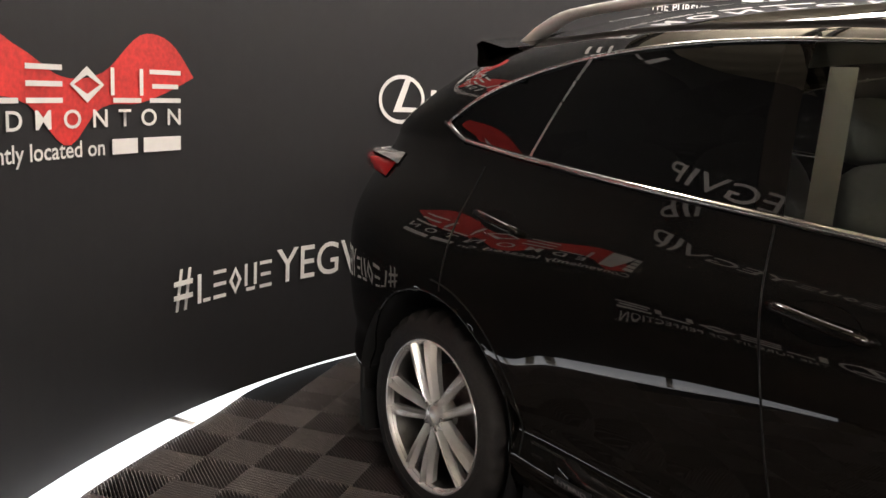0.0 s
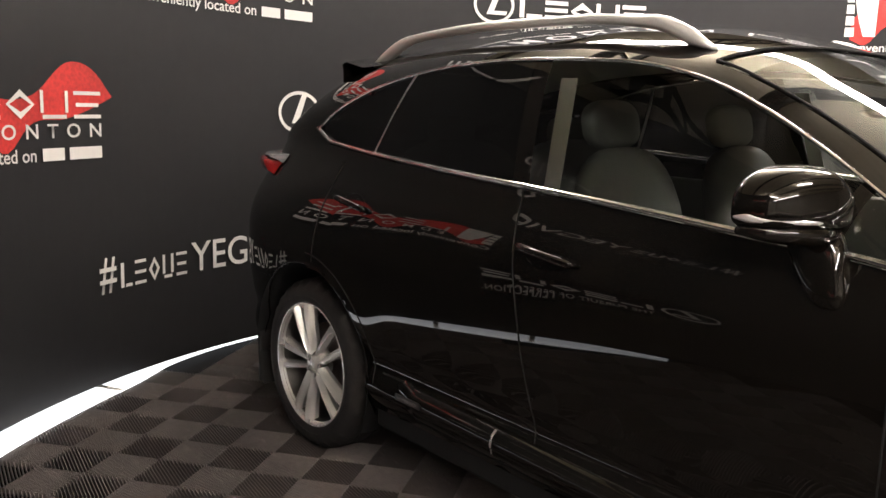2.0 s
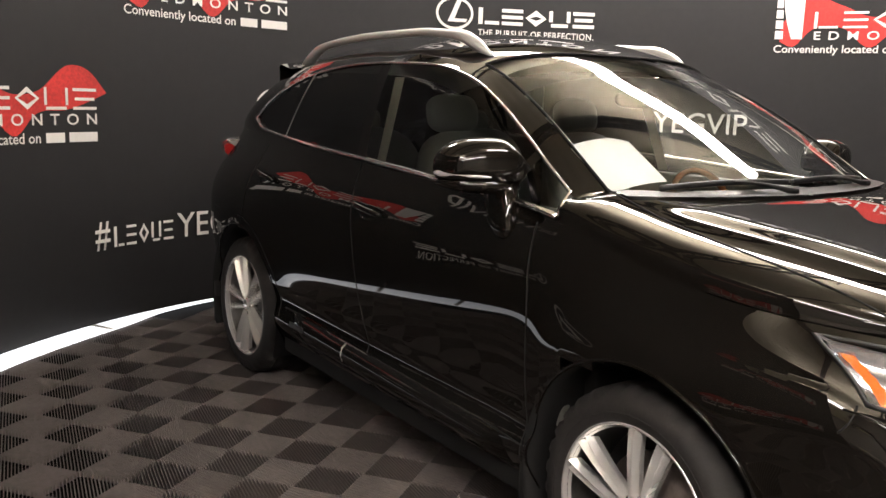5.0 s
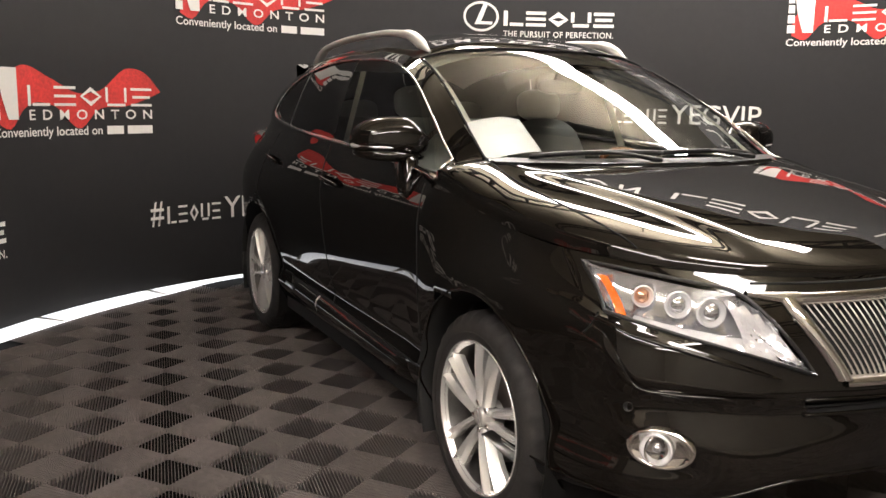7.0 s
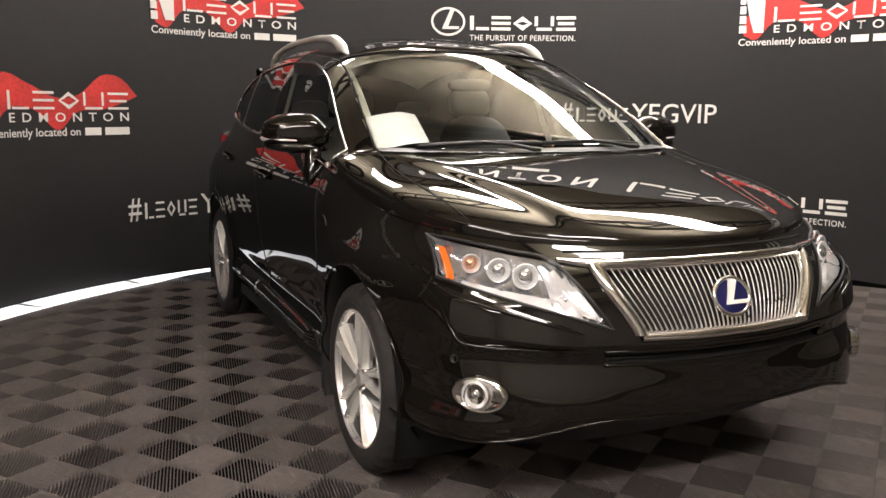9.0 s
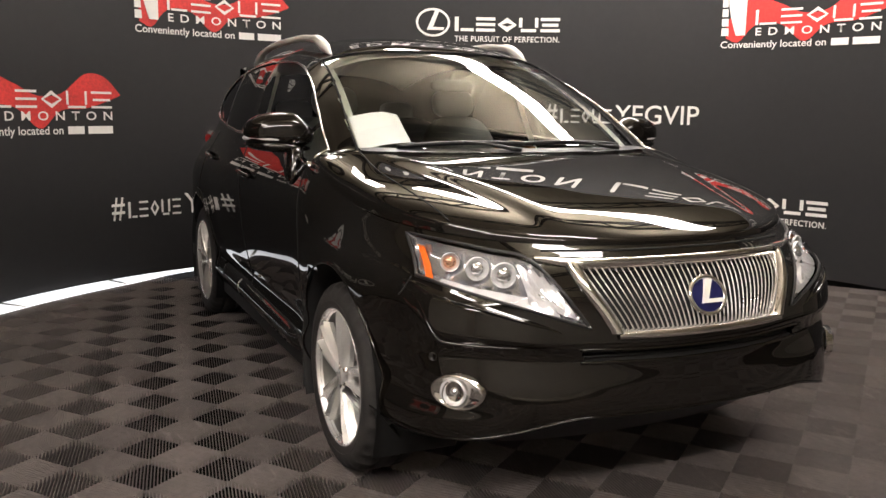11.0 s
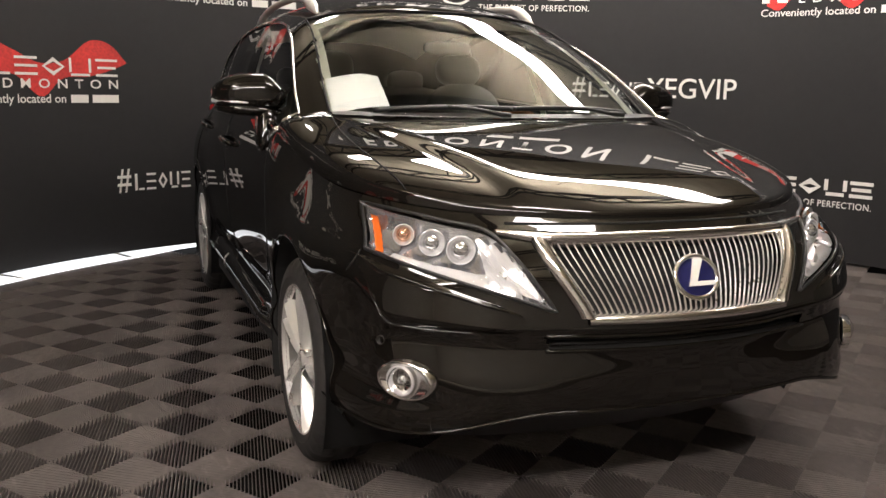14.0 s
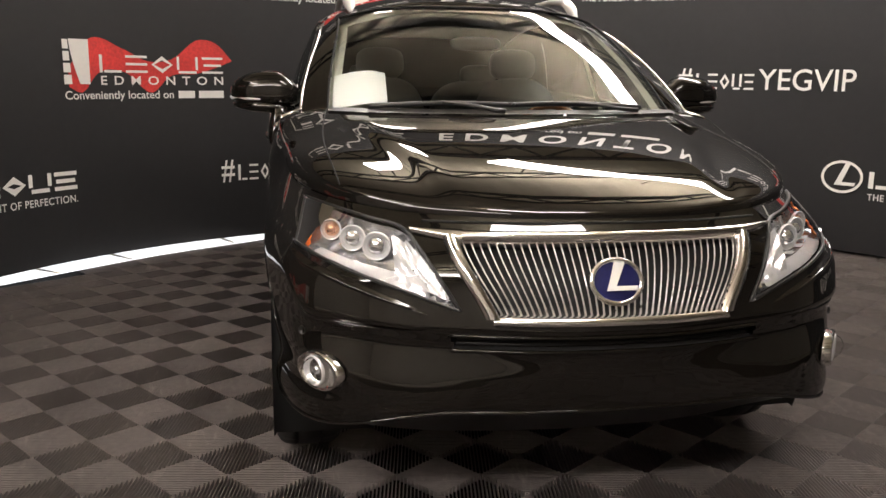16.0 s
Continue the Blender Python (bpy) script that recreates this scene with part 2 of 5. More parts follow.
def arc_wall(name, a0, a1, r0, r1, z0, z1, material, parent=None, label="", step=1.0):
    n = max(2, int(abs(a1 - a0) / step))
    verts, faces = [], []
    for i in range(n + 1):
        t = radians(a0 + (a1 - a0) * i / n)
        c, s = math.cos(t), math.sin(t)
        for r, z in ((r0, z0), (r0, z1), (r1, z1), (r1, z0)):
            verts.append((CX + r * c, CY + r * s, z))
    for i in range(n):
        a, b = i * 4, i * 4 + 4
        for k in range(4):
            faces.append((a + k, a + (k + 1) % 4, b + (k + 1) % 4, b + k))
    faces += [(3, 2, 1, 0), (n * 4, n * 4 + 1, n * 4 + 2, n * 4 + 3)]
    ob = mesh_object(name, verts, faces, material, parent, label, smooth=False)
    return ob


backdrop = tagged(arc_wall("wall_backdrop", A0, A1, RW, RW + 0.03, WALL_GAP, WALL_TOP, FABRIC),
                  "curved black fabric backdrop wall printed with white and red logos", "wall", kind="structure")


def flat_to_wall(me, a_left, a_right, z0, z1, inset):
    """Fits a flat mesh's bounds to a stretch of the wall and bends it on."""
    co = np.array([v.co[:2] for v in me.vertices])
    lo, hi = co.min(0), co.max(0)
    for v in me.vertices:
        u, w = (v.co.x - lo[0]) / (hi[0] - lo[0]), (v.co.y - lo[1]) / (hi[1] - lo[1])
        v.co = on_wall(a_left + (a_right - a_left) * u, z0 + (z1 - z0) * w, inset)


def text_mesh(body, bold=0.0, spacing=1.0):
    cu = bpy.data.curves.new("lettering", "FONT")
    cu.body, cu.offset, cu.space_character, cu.resolution_u = body, bold, spacing, 4
    ob = bpy.data.objects.new("lettering", cu)
    scene.collection.objects.link(ob)
    dg = bpy.context.evaluated_depsgraph_get()
    me = bpy.data.meshes.new_from_object(ob.evaluated_get(dg))
    bpy.data.objects.remove(ob)
    bpy.data.curves.remove(cu)
    me.materials.clear()
    return me


def lettering(body, a_left, a_right, z0, z1, bold=0.0, spacing=1.0, parent=None, inset=0.007):
    me = text_mesh(body, bold, spacing)
    me.materials.append(PRINT_WHITE)
    flat_to_wall(me, a_left, a_right, z0, z1, inset)
    ob = new("lettering", me)
    ob.parent = parent or backdrop
    return ob


def wall_quads(name, quads, material, inset, parent=None, label=""):
    """Flat printed shapes: each quad is four (angle, height) corners."""
    verts, faces = [], []
    for q in quads:
        faces.append(tuple(range(len(verts), len(verts) + len(q))))
        verts += [on_wall(a, z, inset) for a, z in q]
    return mesh_object(name, verts, faces, material, parent or backdrop, label, smooth=False)


def block_quads(kind, al, ar, z0, z1, st, sz):
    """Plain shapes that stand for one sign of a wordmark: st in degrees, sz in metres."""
    h = z1 - z0
    def bar(k0, k1, b0, b1):
        return [(al + (ar - al) * k0, b0), (al + (ar - al) * k1, b0), (al + (ar - al) * k1, b1), (al + (ar - al) * k0, b1)]
    f = min(st / abs(ar - al), 0.45)
    if kind == 0:
        return [bar(0, f * 1.2, z0, z1), bar(f * 1.8, 1, z0, z0 + sz)]
    if kind == 1:
        return [bar(0, 1, z0, z0 + sz), bar(0, 1, z0 + h / 2 - sz / 2, z0 + h / 2 + sz / 2), bar(0, 1, z1 - sz, z1)]
    if kind == 2:
        am, zm, w = (al + ar) / 2, (z0 + z1) / 2, (ar - al) / 2
        ring = [(am + w, zm), (am, z1), (am - w, zm), (am, z0)]
        core = [(am + w - 2.2 * f * w, zm), (am, z1 - 1.7 * sz), (am - w + 2.2 * f * w, zm), (am, z0 + 1.7 * sz)]
        return [[ring[i], ring[(i + 1) % 4], core[(i + 1) % 4], core[i]] for i in range(4)]
    if kind == 3:
        return [bar(0, f, z0 + sz * 1.5, z1), bar(1 - f, 1, z0 + sz * 1.5, z1), bar(f * 0.6, 1 - f * 0.6, z0, z0 + sz)]
    return [bar(0, 1, z0, z0 + sz), bar(0.08, 0.92, z0 + h / 2 - sz / 2, z0 + h / 2 + sz / 2), bar(0, 1, z1 - sz, z1)]


DEG = 180 / math.pi / RW


def brand_blocks(n, al, ar, z0, z1, stroke, gap=0.18):
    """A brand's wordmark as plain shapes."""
    w = (ar - al) / (n + (n - 1) * gap)
    quads = []
    for i in range(n):
        a = al + i * w * (1 + gap)
        quads += block_quads(i % 5, a, a + w, z0, z1, stroke * DEG, stroke * 0.9)
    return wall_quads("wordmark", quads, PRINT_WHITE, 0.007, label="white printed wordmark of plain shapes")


def ring_mark(ac, zc, rx, rz, w):
    """The round badge: an oval ring with a slanted bar and a foot."""
    n = 40
    quads = []
    for i in range(n):
        t0, t1 = 2 * math.pi * i / n, 2 * math.pi * (i + 1) / n
        def P(t, k):
            return (ac - (rx - k) * DEG * math.cos(t), zc + (rz - k) * math.sin(t))
        quads.append([P(t0, 0), P(t1, 0), P(t1, w), P(t0, w)])
    def Q(x, z):
        return (ac - x * rx * DEG, zc + z * rz)
    quads.append([Q(-0.36, -0.52), Q(-0.06, -0.52), Q(0.38, 0.86), Q(0.14, 0.9)])
    quads.append([Q(-0.06, -0.52), Q(0.62, -0.52), Q(0.66, -0.32), Q(0.0, -0.32)])
    return wall_quads("round_badge", quads, PRINT_WHITE, 0.007, label="white printed oval badge")


def print_pursuit(ac, z):
    """Badge, wordmark and slogan; z is the wordmark's foot."""
    al, ar = ac + 10.2, ac - 10.2
    ring_mark(al - 2.4, z + 0.07, 0.155, 0.125, 0.020)
    brand_blocks(5, al - 5.5, ar, z, z + 0.125, 0.030, 0.12)
    lettering("THE PURSUIT OF PERFECTION.", al - 5.5, ar, z - 0.090, z - 0.040, 0.012, 1.1)


def print_hash(ac, z):
    """The hash tag; z is the letters' foot."""
    al, ar = ac + 10.7, ac - 10.7
    lettering("#", al, al - 1.75, z - 0.01, z + 0.165, 0.01)
    brand_blocks(5, al - 2.2, al - 9.4, z, z + 0.125, 0.018, 0.25)
    lettering("YEGVIP", al - 9.9, ar, z, z + 0.165, 0.004)


def print_edmonton(ac, z, k=1.0, cloth=True):
    """Shield, red draped cloth and the lines of type; z is the wordmark's foot, k the size."""
    al, ar = ac + 9.85 * k, ac - 9.85 * k
    top = Curve((0.0, 0.02), (0.10, 0.20), (0.33, 0.165), (0.47, 0.085), (0.62, 0.10), (0.80, 0.25), (0.92, 0.21), (1.0, 0.10))
    bot = Curve((0.0, -0.10), (0.08, -0.135), (0.16, -0.02), (0.34, 0.0), (0.50, -0.14), (0.60, -0.03), (0.78, 0.0), (0.93, 0.06), (1.0, 0.098))
    verts, faces = [], []
    nc, nr = 40, 5
    for i in range(nc + 1):
        u = i / nc
        for j in range(nr + 1):
            zz = bot(u) + (top(u) - bot(u)) * j / nr
            verts.append(on_wall(al - 0.6 * k - (al - ar + 0.6 * k) * u, z + zz * k, 0.003))
    for i in range(nc):
        for j in range(nr):
            p, q = i * (nr + 1) + j, (i + 1) * (nr + 1) + j
            faces.append((p, q, q + 1, p + 1))
    if cloth:
        mesh_object("printed_cloth", verts, faces, PRINT_RED, backdrop, "red draped cloth printed on black fabric")
    quads = []
    for j in range(4):
        z0 = -0.08 + 0.078 * j
        quads.append([(0, z0), (0.95 - 0.08 * j, z0), (0.9 - 0.08 * j, z0 + 0.062), (0, z0 + 0.062)])

    def curved(f):
        return 1.0 + 0.9 * (1 - f) ** 1.7 - 0.25 * f
    for j in range(7):
        f0, f1 = j / 7, (j + 1) / 7
        quads.append([(curved(f0), -0.08 + 0.30 * f0), (3.1, -0.08 + 0.30 * f0), (3.1, -0.08 + 0.30 * f1), (curved(f1), -0.08 + 0.30 * f1)])
    wall_quads("printed_shield", [[(al - d * k, z + h * k) for d, h in q] for q in quads], PRINT_WHITE, 0.007, label="white printed shield with dark bars")
    brand_blocks(5, al - 4.3 * k, ar, z, z + 0.122 * k, 0.019 * k, 0.2)
    lettering("EDMONTON", al - 4.4 * k, ar, z - 0.085 * k, z - 0.022 * k, 0.014, 1.9)
    lettering("Conveniently located on", al, al - 13.3 * k, z - 0.20 * k, z - 0.125 * k, 0.012)
    wall_quads("text_bar", [[(al - d * k, z + h * k) for d, h in q] for q in (((13.9, -0.183), (16.0, -0.183), (16.0, -0.128), (13.9, -0.128)),
                                                                             ((16.5, -0.183), (19.7, -0.183), (19.7, -0.128), (16.5, -0.128)))], PRINT_WHITE, 0.007)


ROW = 0.757
PRINTS = {"p": print_pursuit, "h": print_hash, "e": print_edmonton}
# row heights: wordmark feet; then (centre angle, print)
for foot, row in ((0.536, ((277.5, "e"), (237.8, "p"), (198.5, "h"), (158.2, "e"), (118.8, "p"), (80, "h"))),
                  (0.536 + ROW, ((218.4, "e"), (179.0, "p"), (136.8, "h"))),
                  (0.536 + 2 * ROW, ((277.5, "e"), (236.3, "h"), (195.2, "e"), (156.0, "p"), (114.0, "e"), (76, "p")))):
    for ac, k in row:
        dz = {"p": 0.0, "h": -0.045, "e": 0.03}[k]
        PRINTS[k](ac, foot + dz)
# the large row along the wall's head
lettering("EDMONTON", 179.0, 137.5, 3.08, 3.40, 0.02, 1.6)
lettering("Conveniently located on", 178.0, 158.0, 2.86, 2.98, 0.012)
wall_quads("text_bar", [[(157.0 - d, 2.88 + h) for d, h in q] for q in (((0, 0), (4.0, 0), (4.0, 0.09), (0, 0.09)), ((5, 0), (11.0, 0), (11.0, 0.09), (5, 0.09)))], PRINT_WHITE, 0.007)
for al in (214.0, 132.0, 96.0):
    brand_blocks(5, al, al - 29.0, 3.08, 3.34, 0.04, 0.14)

# white strip of light that shows under the wall's hem
def strip_band(name, edge, a0, a1, z0, z1, material, parent=None, label=""):
    """A low band that runs from its own inner edge out under the wall."""
    n = int((a1 - a0) * 2)
    verts, faces = [], []
    for i in range(n + 1):
        a = a0 + (a1 - a0) * i / n
        for r, z in ((edge(a), z0), (edge(a), z1), (RW + 0.30, z1), (RW + 0.30, z0)):
            verts.append((CX + r * math.cos(radians(a)), CY + r * math.sin(radians(a)), z))
    for i in range(n):
        for k in range(4):
            faces.append((4 * i + k, 4 * i + (k + 1) % 4, 4 * i + 4 + (k + 1) % 4, 4 * i + 4 + k))
    faces += [(3, 2, 1, 0), (4 * n, 4 * n + 1, 4 * n + 2, 4 * n + 3)]
    return mesh_object(name, verts, faces, material, parent, label, smooth=False)


STRIP_EDGE = Curve((186.0, 3.715), (197.0, 3.705), (201.0, 3.680), (206.0, 3.600), (211.0, 3.570), (218.0, 3.558), (229.0, 3.565), (234.0, 3.600), (238.0, 3.650), (244.0, 3.72))
strip = tagged(strip_band("light_strip", STRIP_EDGE, 187.0, 243.0, 0.006, 0.010, LED), "glowing white light strip along the wall hem", "light strip")
for a in (208.0, 222.0, 231.0):
    strip_band("strip_joint", lambda v: STRIP_EDGE(v) + 0.004, a, a + 0.5, 0.0102, 0.013, PRINT_WHITE, strip, "pale strip joint")

# the lie of the floor
SLOPE = Matrix.Translation((0, 0, -0.0096)) @ Matrix.Rotation(0.0053, 4, "X") @ Matrix.Rotation(0.0009, 4, "Y")
strip.matrix_basis = SLOPE

# ceiling and outer shell
XA, XB, YA, YB, ZC = -7.0, 9.0, -8.0, 8.0, 4.7


def plane_box(name, x0, x1, y0, y1, z0, z1, material, label):
    return tagged(part(name, box(bmesh.new(), x0, x1, y0, y1, z0, z1), material, None, smooth=False), label, name.split("_")[0], kind="structure")


plane_box("floor", XA, XB, YA, YB, -0.16, -0.031, UNDER, "near-black slab that paints the shade in the tile gaps")
# unseen floors, added pale to brighten what the bumper reflects
plane_box("floor_outer", 6.6, XB, YA, YB, -0.0309, -0.004, CONCRETE, "added pale concrete floor, unseen outside the booth")
plane_box("floor_outer_side", XA, 6.599, YA, -4.7, -0.0309, -0.004, CONCRETE, "added pale concrete floor, unseen outside the booth")
plane_box("floor_outer_far", XA, 6.599, 4.9, YB, -0.0309, -0.004, CONCRETE, "added pale concrete floor, unseen outside the booth")
for n in ("floor", "floor_outer", "floor_outer_side", "floor_outer_far"):
    bpy.data.objects[n].matrix_basis = SLOPE
plane_box("wall_west", XA - 0.2, XA, YA, YB, -0.35, ZC, OUTER, "plain grey warehouse wall")
plane_box("wall_east", XB, XB + 0.2, YA, YB, -0.35, ZC, OUTER, "plain grey warehouse wall")
plane_box("wall_south", XA, XB, YA - 0.2, YA, -0.35, ZC, OUTER, "plain grey warehouse wall")
plane_box("wall_north", XA, XB, YB, YB + 0.2, -0.35, ZC, OUTER, "plain grey warehouse wall")


def corrugated():
    verts, faces = [], []
    n = int((YB - YA) / 0.075)
    for i in range(n + 1):
        y = YA + (YB - YA) * i / n
        z = ZC + (0.006 if (i // 2) % 2 else 0.0)
        verts += [(XA, y, z), (XB, y, z)]
    for i in range(n):
        faces.append((2 * i, 2 * i + 1, 2 * i + 3, 2 * i + 2))
    return mesh_object("ceiling", verts, faces, DECK, smooth=False)


tagged(corrugated(), "cream corrugated metal roof deck", "ceiling", kind="structure")


def joist(x):
    """An open-web roof joist across the place."""
    ob = empty("roof_joist", "dark steel open-web roof joist", "joist", pose(x, 0, ZC - 0.5), "roof joists", "structure")
    part("top_chord", box(bmesh.new(), -0.05, 0.05, YA, YB, 0.42, 0.497), STEEL, ob, smooth=False)
    part("bottom_chord", box(bmesh.new(), -0.05, 0.05, YA, YB, 0.0, 0.06), STEEL, ob, smooth=False)
    bm = bmesh.new()
    n = 20
    w = (YB - YA) / n
    for i in range(n):
        y = YA + w * i
        for a, b in (((y, 0.05), (y + w / 2, 0.43)), ((y + w / 2, 0.43), (y + w, 0.05))):
            d = Vector((0, b[0] - a[0], b[1] - a[1]))
            m = Matrix.Translation((0, (a[0] + b[0]) / 2, (a[1] + b[1]) / 2)) @ d.to_track_quat("Z", "X").to_matrix().to_4x4()
            box(bm, -0.02, 0.02, -0.02, 0.02, -d.length / 2, d.length / 2, 0, m)
    part("web", bm, STEEL, ob, smooth=False)
    return ob


first = joist(XA + 0.9)
for i in range(1, 8):
    copy_thing(first, pose(XA + 0.9 + 2.0 * i, 0, ZC - 0.5))


def strip_lamp(x0, y0, x1, y1):
    turn = math.degrees(math.atan2(y1 - y0, x1 - x0)) - 90
    ob = empty("strip_lamp", "long white fluorescent strip lamp hung below the joists, two of five added", "lamp", pose((x0 + x1) / 2, (y0 + y1) / 2, ZC - 0.62, 0, 0, turn), "ceiling strip lamps")
    L = math.hypot(x1 - x0, y1 - y0) / 2
    part("housing", box(bmesh.new(), -0.05, 0.05, -L, L, 0.022, 0.075, 0.01), SATIN, ob)
    part("tube", box(bmesh.new(), -0.17, 0.17, -L, L, -0.05, 0.02, 0.012), TUBE, ob)
    for y in (-L * 0.8, 0.0, L * 0.8):
        part("hanger", box(bmesh.new(), -0.008, 0.008, y - 0.008, y + 0.008, 0.074, 0.618), STEEL, ob, smooth=False)
    return ob


# the last two are added lights: nose highlight, then fill from ahead
for ends in ((-2.9, 1.1, 0.5, 3.53), (-2.85, 0.1, -2.6, -0.5), (1.4, -4.0, 4.8, -4.0), (2.45, -0.3, 2.75, 1.0), (6.4, -6.8, 6.4, -0.6)):
    strip_lamp(*ends)


# ---------------------------------------------------------------- the car: x ahead, y to its left, wheels at x = +-1.37
X0, XR = 1.10, -1.20
NOSE = Curve((0.18, 2.16), (0.24, 2.25), (0.32, 2.31), (0.42, 2.345), (0.52, 2.352), (0.60, 2.352), (0.66, 2.362), (0.70, 2.352), (0.79, 2.312), (0.885, 2.250), (0.93, 2.205), (1.2, 2.10))
NF = Curve((0.18, 3.6), (0.3, 4.4), (0.5, 4.9), (0.66, 4.5), (0.76, 4.25), (0.835, 4.0), (0.90, 3.6), (0.96, 3.1), (1.2, 2.6))
TAIL = Curve((0.18, -2.25), (0.3, -2.33), (0.5, -2.41), (0.7, -2.42), (0.9, -2.40), (1.1, -2.36), (1.3, -2.28))
SIDE = Curve((0.18, 0.84), (0.27, 0.885), (0.33, 0.918), (0.37, 0.926), (0.41, 0.918), (0.45, 0.902), (0.55, 0.916), (0.68, 0.936), (0.80, 0.944),
             (0.90, 0.9455), (0.965, 0.9435), (1.0, 0.9385), (1.04, 0.930), (1.08, 0.9175), (1.12, 0.9005), (1.17, 0.8785), (1.24, 0.853), (1.32, 0.827))
HOOD = Curve((1.05, 1.20), (1.2, 1.172), (1.4, 1.143), (1.6, 1.112), (1.8, 1.077), (2.0, 1.040), (2.15, 1.005), (2.3, 0.96))
CABIN = Curve((-2.5, 1.28), (-2.2, 1.37), (-2.0, 1.470), (-1.75, 1.590), (-1.3, 1.702), (-0.9, 1.742), (-0.5, 1.750), (-0.1, 1.737), (0.15, 1.705), (0.35, 1.648),
              (0.55, 1.555), (0.75, 1.450), (0.95, 1.332), (1.10, 1.238), (1.19, 1.178), (1.25, 1.14))
BELT = Curve((-2.5, 1.18), (-2.2, 1.23), (-1.6, 1.262), (-1.1, 1.236), (-0.5, 1.206), (0.0, 1.184), (0.5, 1.155), (0.9, 1.128), (1.05, 1.105), (1.3, 1.035), (1.6, 0.988), (1.85, 0.966), (2.1, 0.945), (2.4, 0.925))
SECT = Curve((-2.5, 2.4), (-1.2, 2.55), (-0.3, 2.6), (0.2, 2.85), (0.5, 4.0), (0.8, 5.0), (1.0, 4.4), (1.2, 3.9), (1.7, 3.9), (2.3, 3.2))
WHEELS = (1.37, -1.37)
ARCH_R, HUB_Z = 0.425, 0.36


def half_width(x, z):
    w = SIDE(z)
    w *= 1 - 0.115 * smoothstep(-0.5, -1.9, x) * smoothstep(0.85, 1.28, z)
    w *= 1 - 0.058 * smoothstep(0.95, 1.40, x) * smoothstep(0.74, 1.02, z)
    for wx in WHEELS:
        d = math.hypot(x - wx, z - HUB_Z)
        w += 0.013 * math.exp(-((d - ARCH_R) / 0.12) ** 2) * smoothstep(0.3, 0.45, z)
    return w


SWEEP = Curve((0.18, 0.40), (0.35, 0.48), (0.5, 0.62), (0.58, 0.84), (0.64, 1.02), (0.70, 0.94), (0.80, 0.64), (0.88, 0.58), (1.0, 0.55), (1.3, 0.55))


def sweep(y, z):
    """How far the front is drawn back from the middle towards the corners, as a share of its length."""
    return 0.108 * smoothstep(0.05, 0.75, y) * SWEEP(z) / (NOSE(z) - X0)


def outline(c, z):
    """The body's plan outline at height z. c: 0..1 front centre to side, 1..2 along the side, 2..3 to the rear centre."""
    if c <= 1:
        n = NF(z)
        t = c * math.pi / 2
        x = X0 + (NOSE(z) - X0) * max(math.cos(t), 0) ** (2 / n)
        y = half_width(x, z) * max(math.sin(t), 0) ** (2 / n)
        x = X0 + (x - X0) * (1 - sweep(y, z))
    elif c <= 2:
        x = X0 + (XR - X0) * (c - 1)
        y = half_width(x, z)
    else:
        t = (3 - c) * math.pi / 2
        n = 3.3
        x = XR + (TAIL(z) - XR) * max(math.cos(t), 0) ** (2 / n)
        y = half_width(x, z) * max(math.sin(t), 0) ** (2 / n)
    return x, y


def c_of(z, x=None, y=None):
    """The outline's parameter at height z for a given x, or on the nose for a given y."""
    lo, hi = (0.0, 3.0) if y is None else (0.0, 1.0)
    for _ in range(26):
        mid = (lo + hi) / 2
        px, py = outline(mid, z)
        go = px > x if y is None else py < y
        lo, hi = (mid, hi) if go else (lo, mid)
    return (lo + hi) / 2


def shoulder(c):
    x = outline(c, 1.0)[0]
    for _ in range(4):
        z = BELT(x)
        x = outline(c, z)[0]
    return z


def top_z(x, y):
    """The height of hood, screen and roof over the plan."""
    c = None
    z = BELT(x)
    w = half_width(x, z)
    if x > X0:
        for _ in range(5):
            xs = X0 + (x - X0) / (1 - sweep(y, z))
            n, a, w = NF(z), NOSE(z) - X0, half_width(xs, z)
            q = (((xs - X0) / a) ** n + (y / w) ** n) ** (1 / n)
            ex = X0 + (x - X0) / max(q, 1e-3)
            z = BELT(min(ex, NOSE(z)))
    elif x < XR:
        n, a = 3.3, XR - TAIL(z)
        q = (((XR - x) / a) ** n + (y / w) ** n) ** (1 / n)
    else:
        q = y / w
    q = min(q, 1.0)
    xe = x + 0.14 * (y / 0.7) ** 2 * smoothstep(-0.4, 0.5, x)
    crown = HOOD(x) if xe > 1.19 else max(CABIN(xe), HOOD(x) if x > 1.0 else 0)
    if xe > 1.19:
        edge_y = 0.66 - 0.22 * smoothstep(1.1, 2.15, x)
        crown += 0.016 * smoothstep(edge_y + 0.035, edge_y - 0.055, abs(y)) * smoothstep(2.22, 2.0, x) * smoothstep(1.1, 1.3, x)
    m = SECT(x)
    return z + (crown - z) * max(1 - q**m, 0) ** (1 / m)


def ridge(y, z):
    """The raised edge that runs from the fender below the headlamp to the grille."""
    zl = 0.652 + 0.035 * smoothstep(0.45, 0.80, y) + 0.10 * smoothstep(0.82, 0.90, y)
    d = z - zl
    rise = max(1 - (math.sqrt(d * d + 0.00012) - 0.011) / 0.115, 0) if d > 0 else math.exp(-(d / 0.055) ** 2)
    return 0.010 * rise * smoothstep(0.36, 0.66, y) * smoothstep(0.95, 0.86, y)


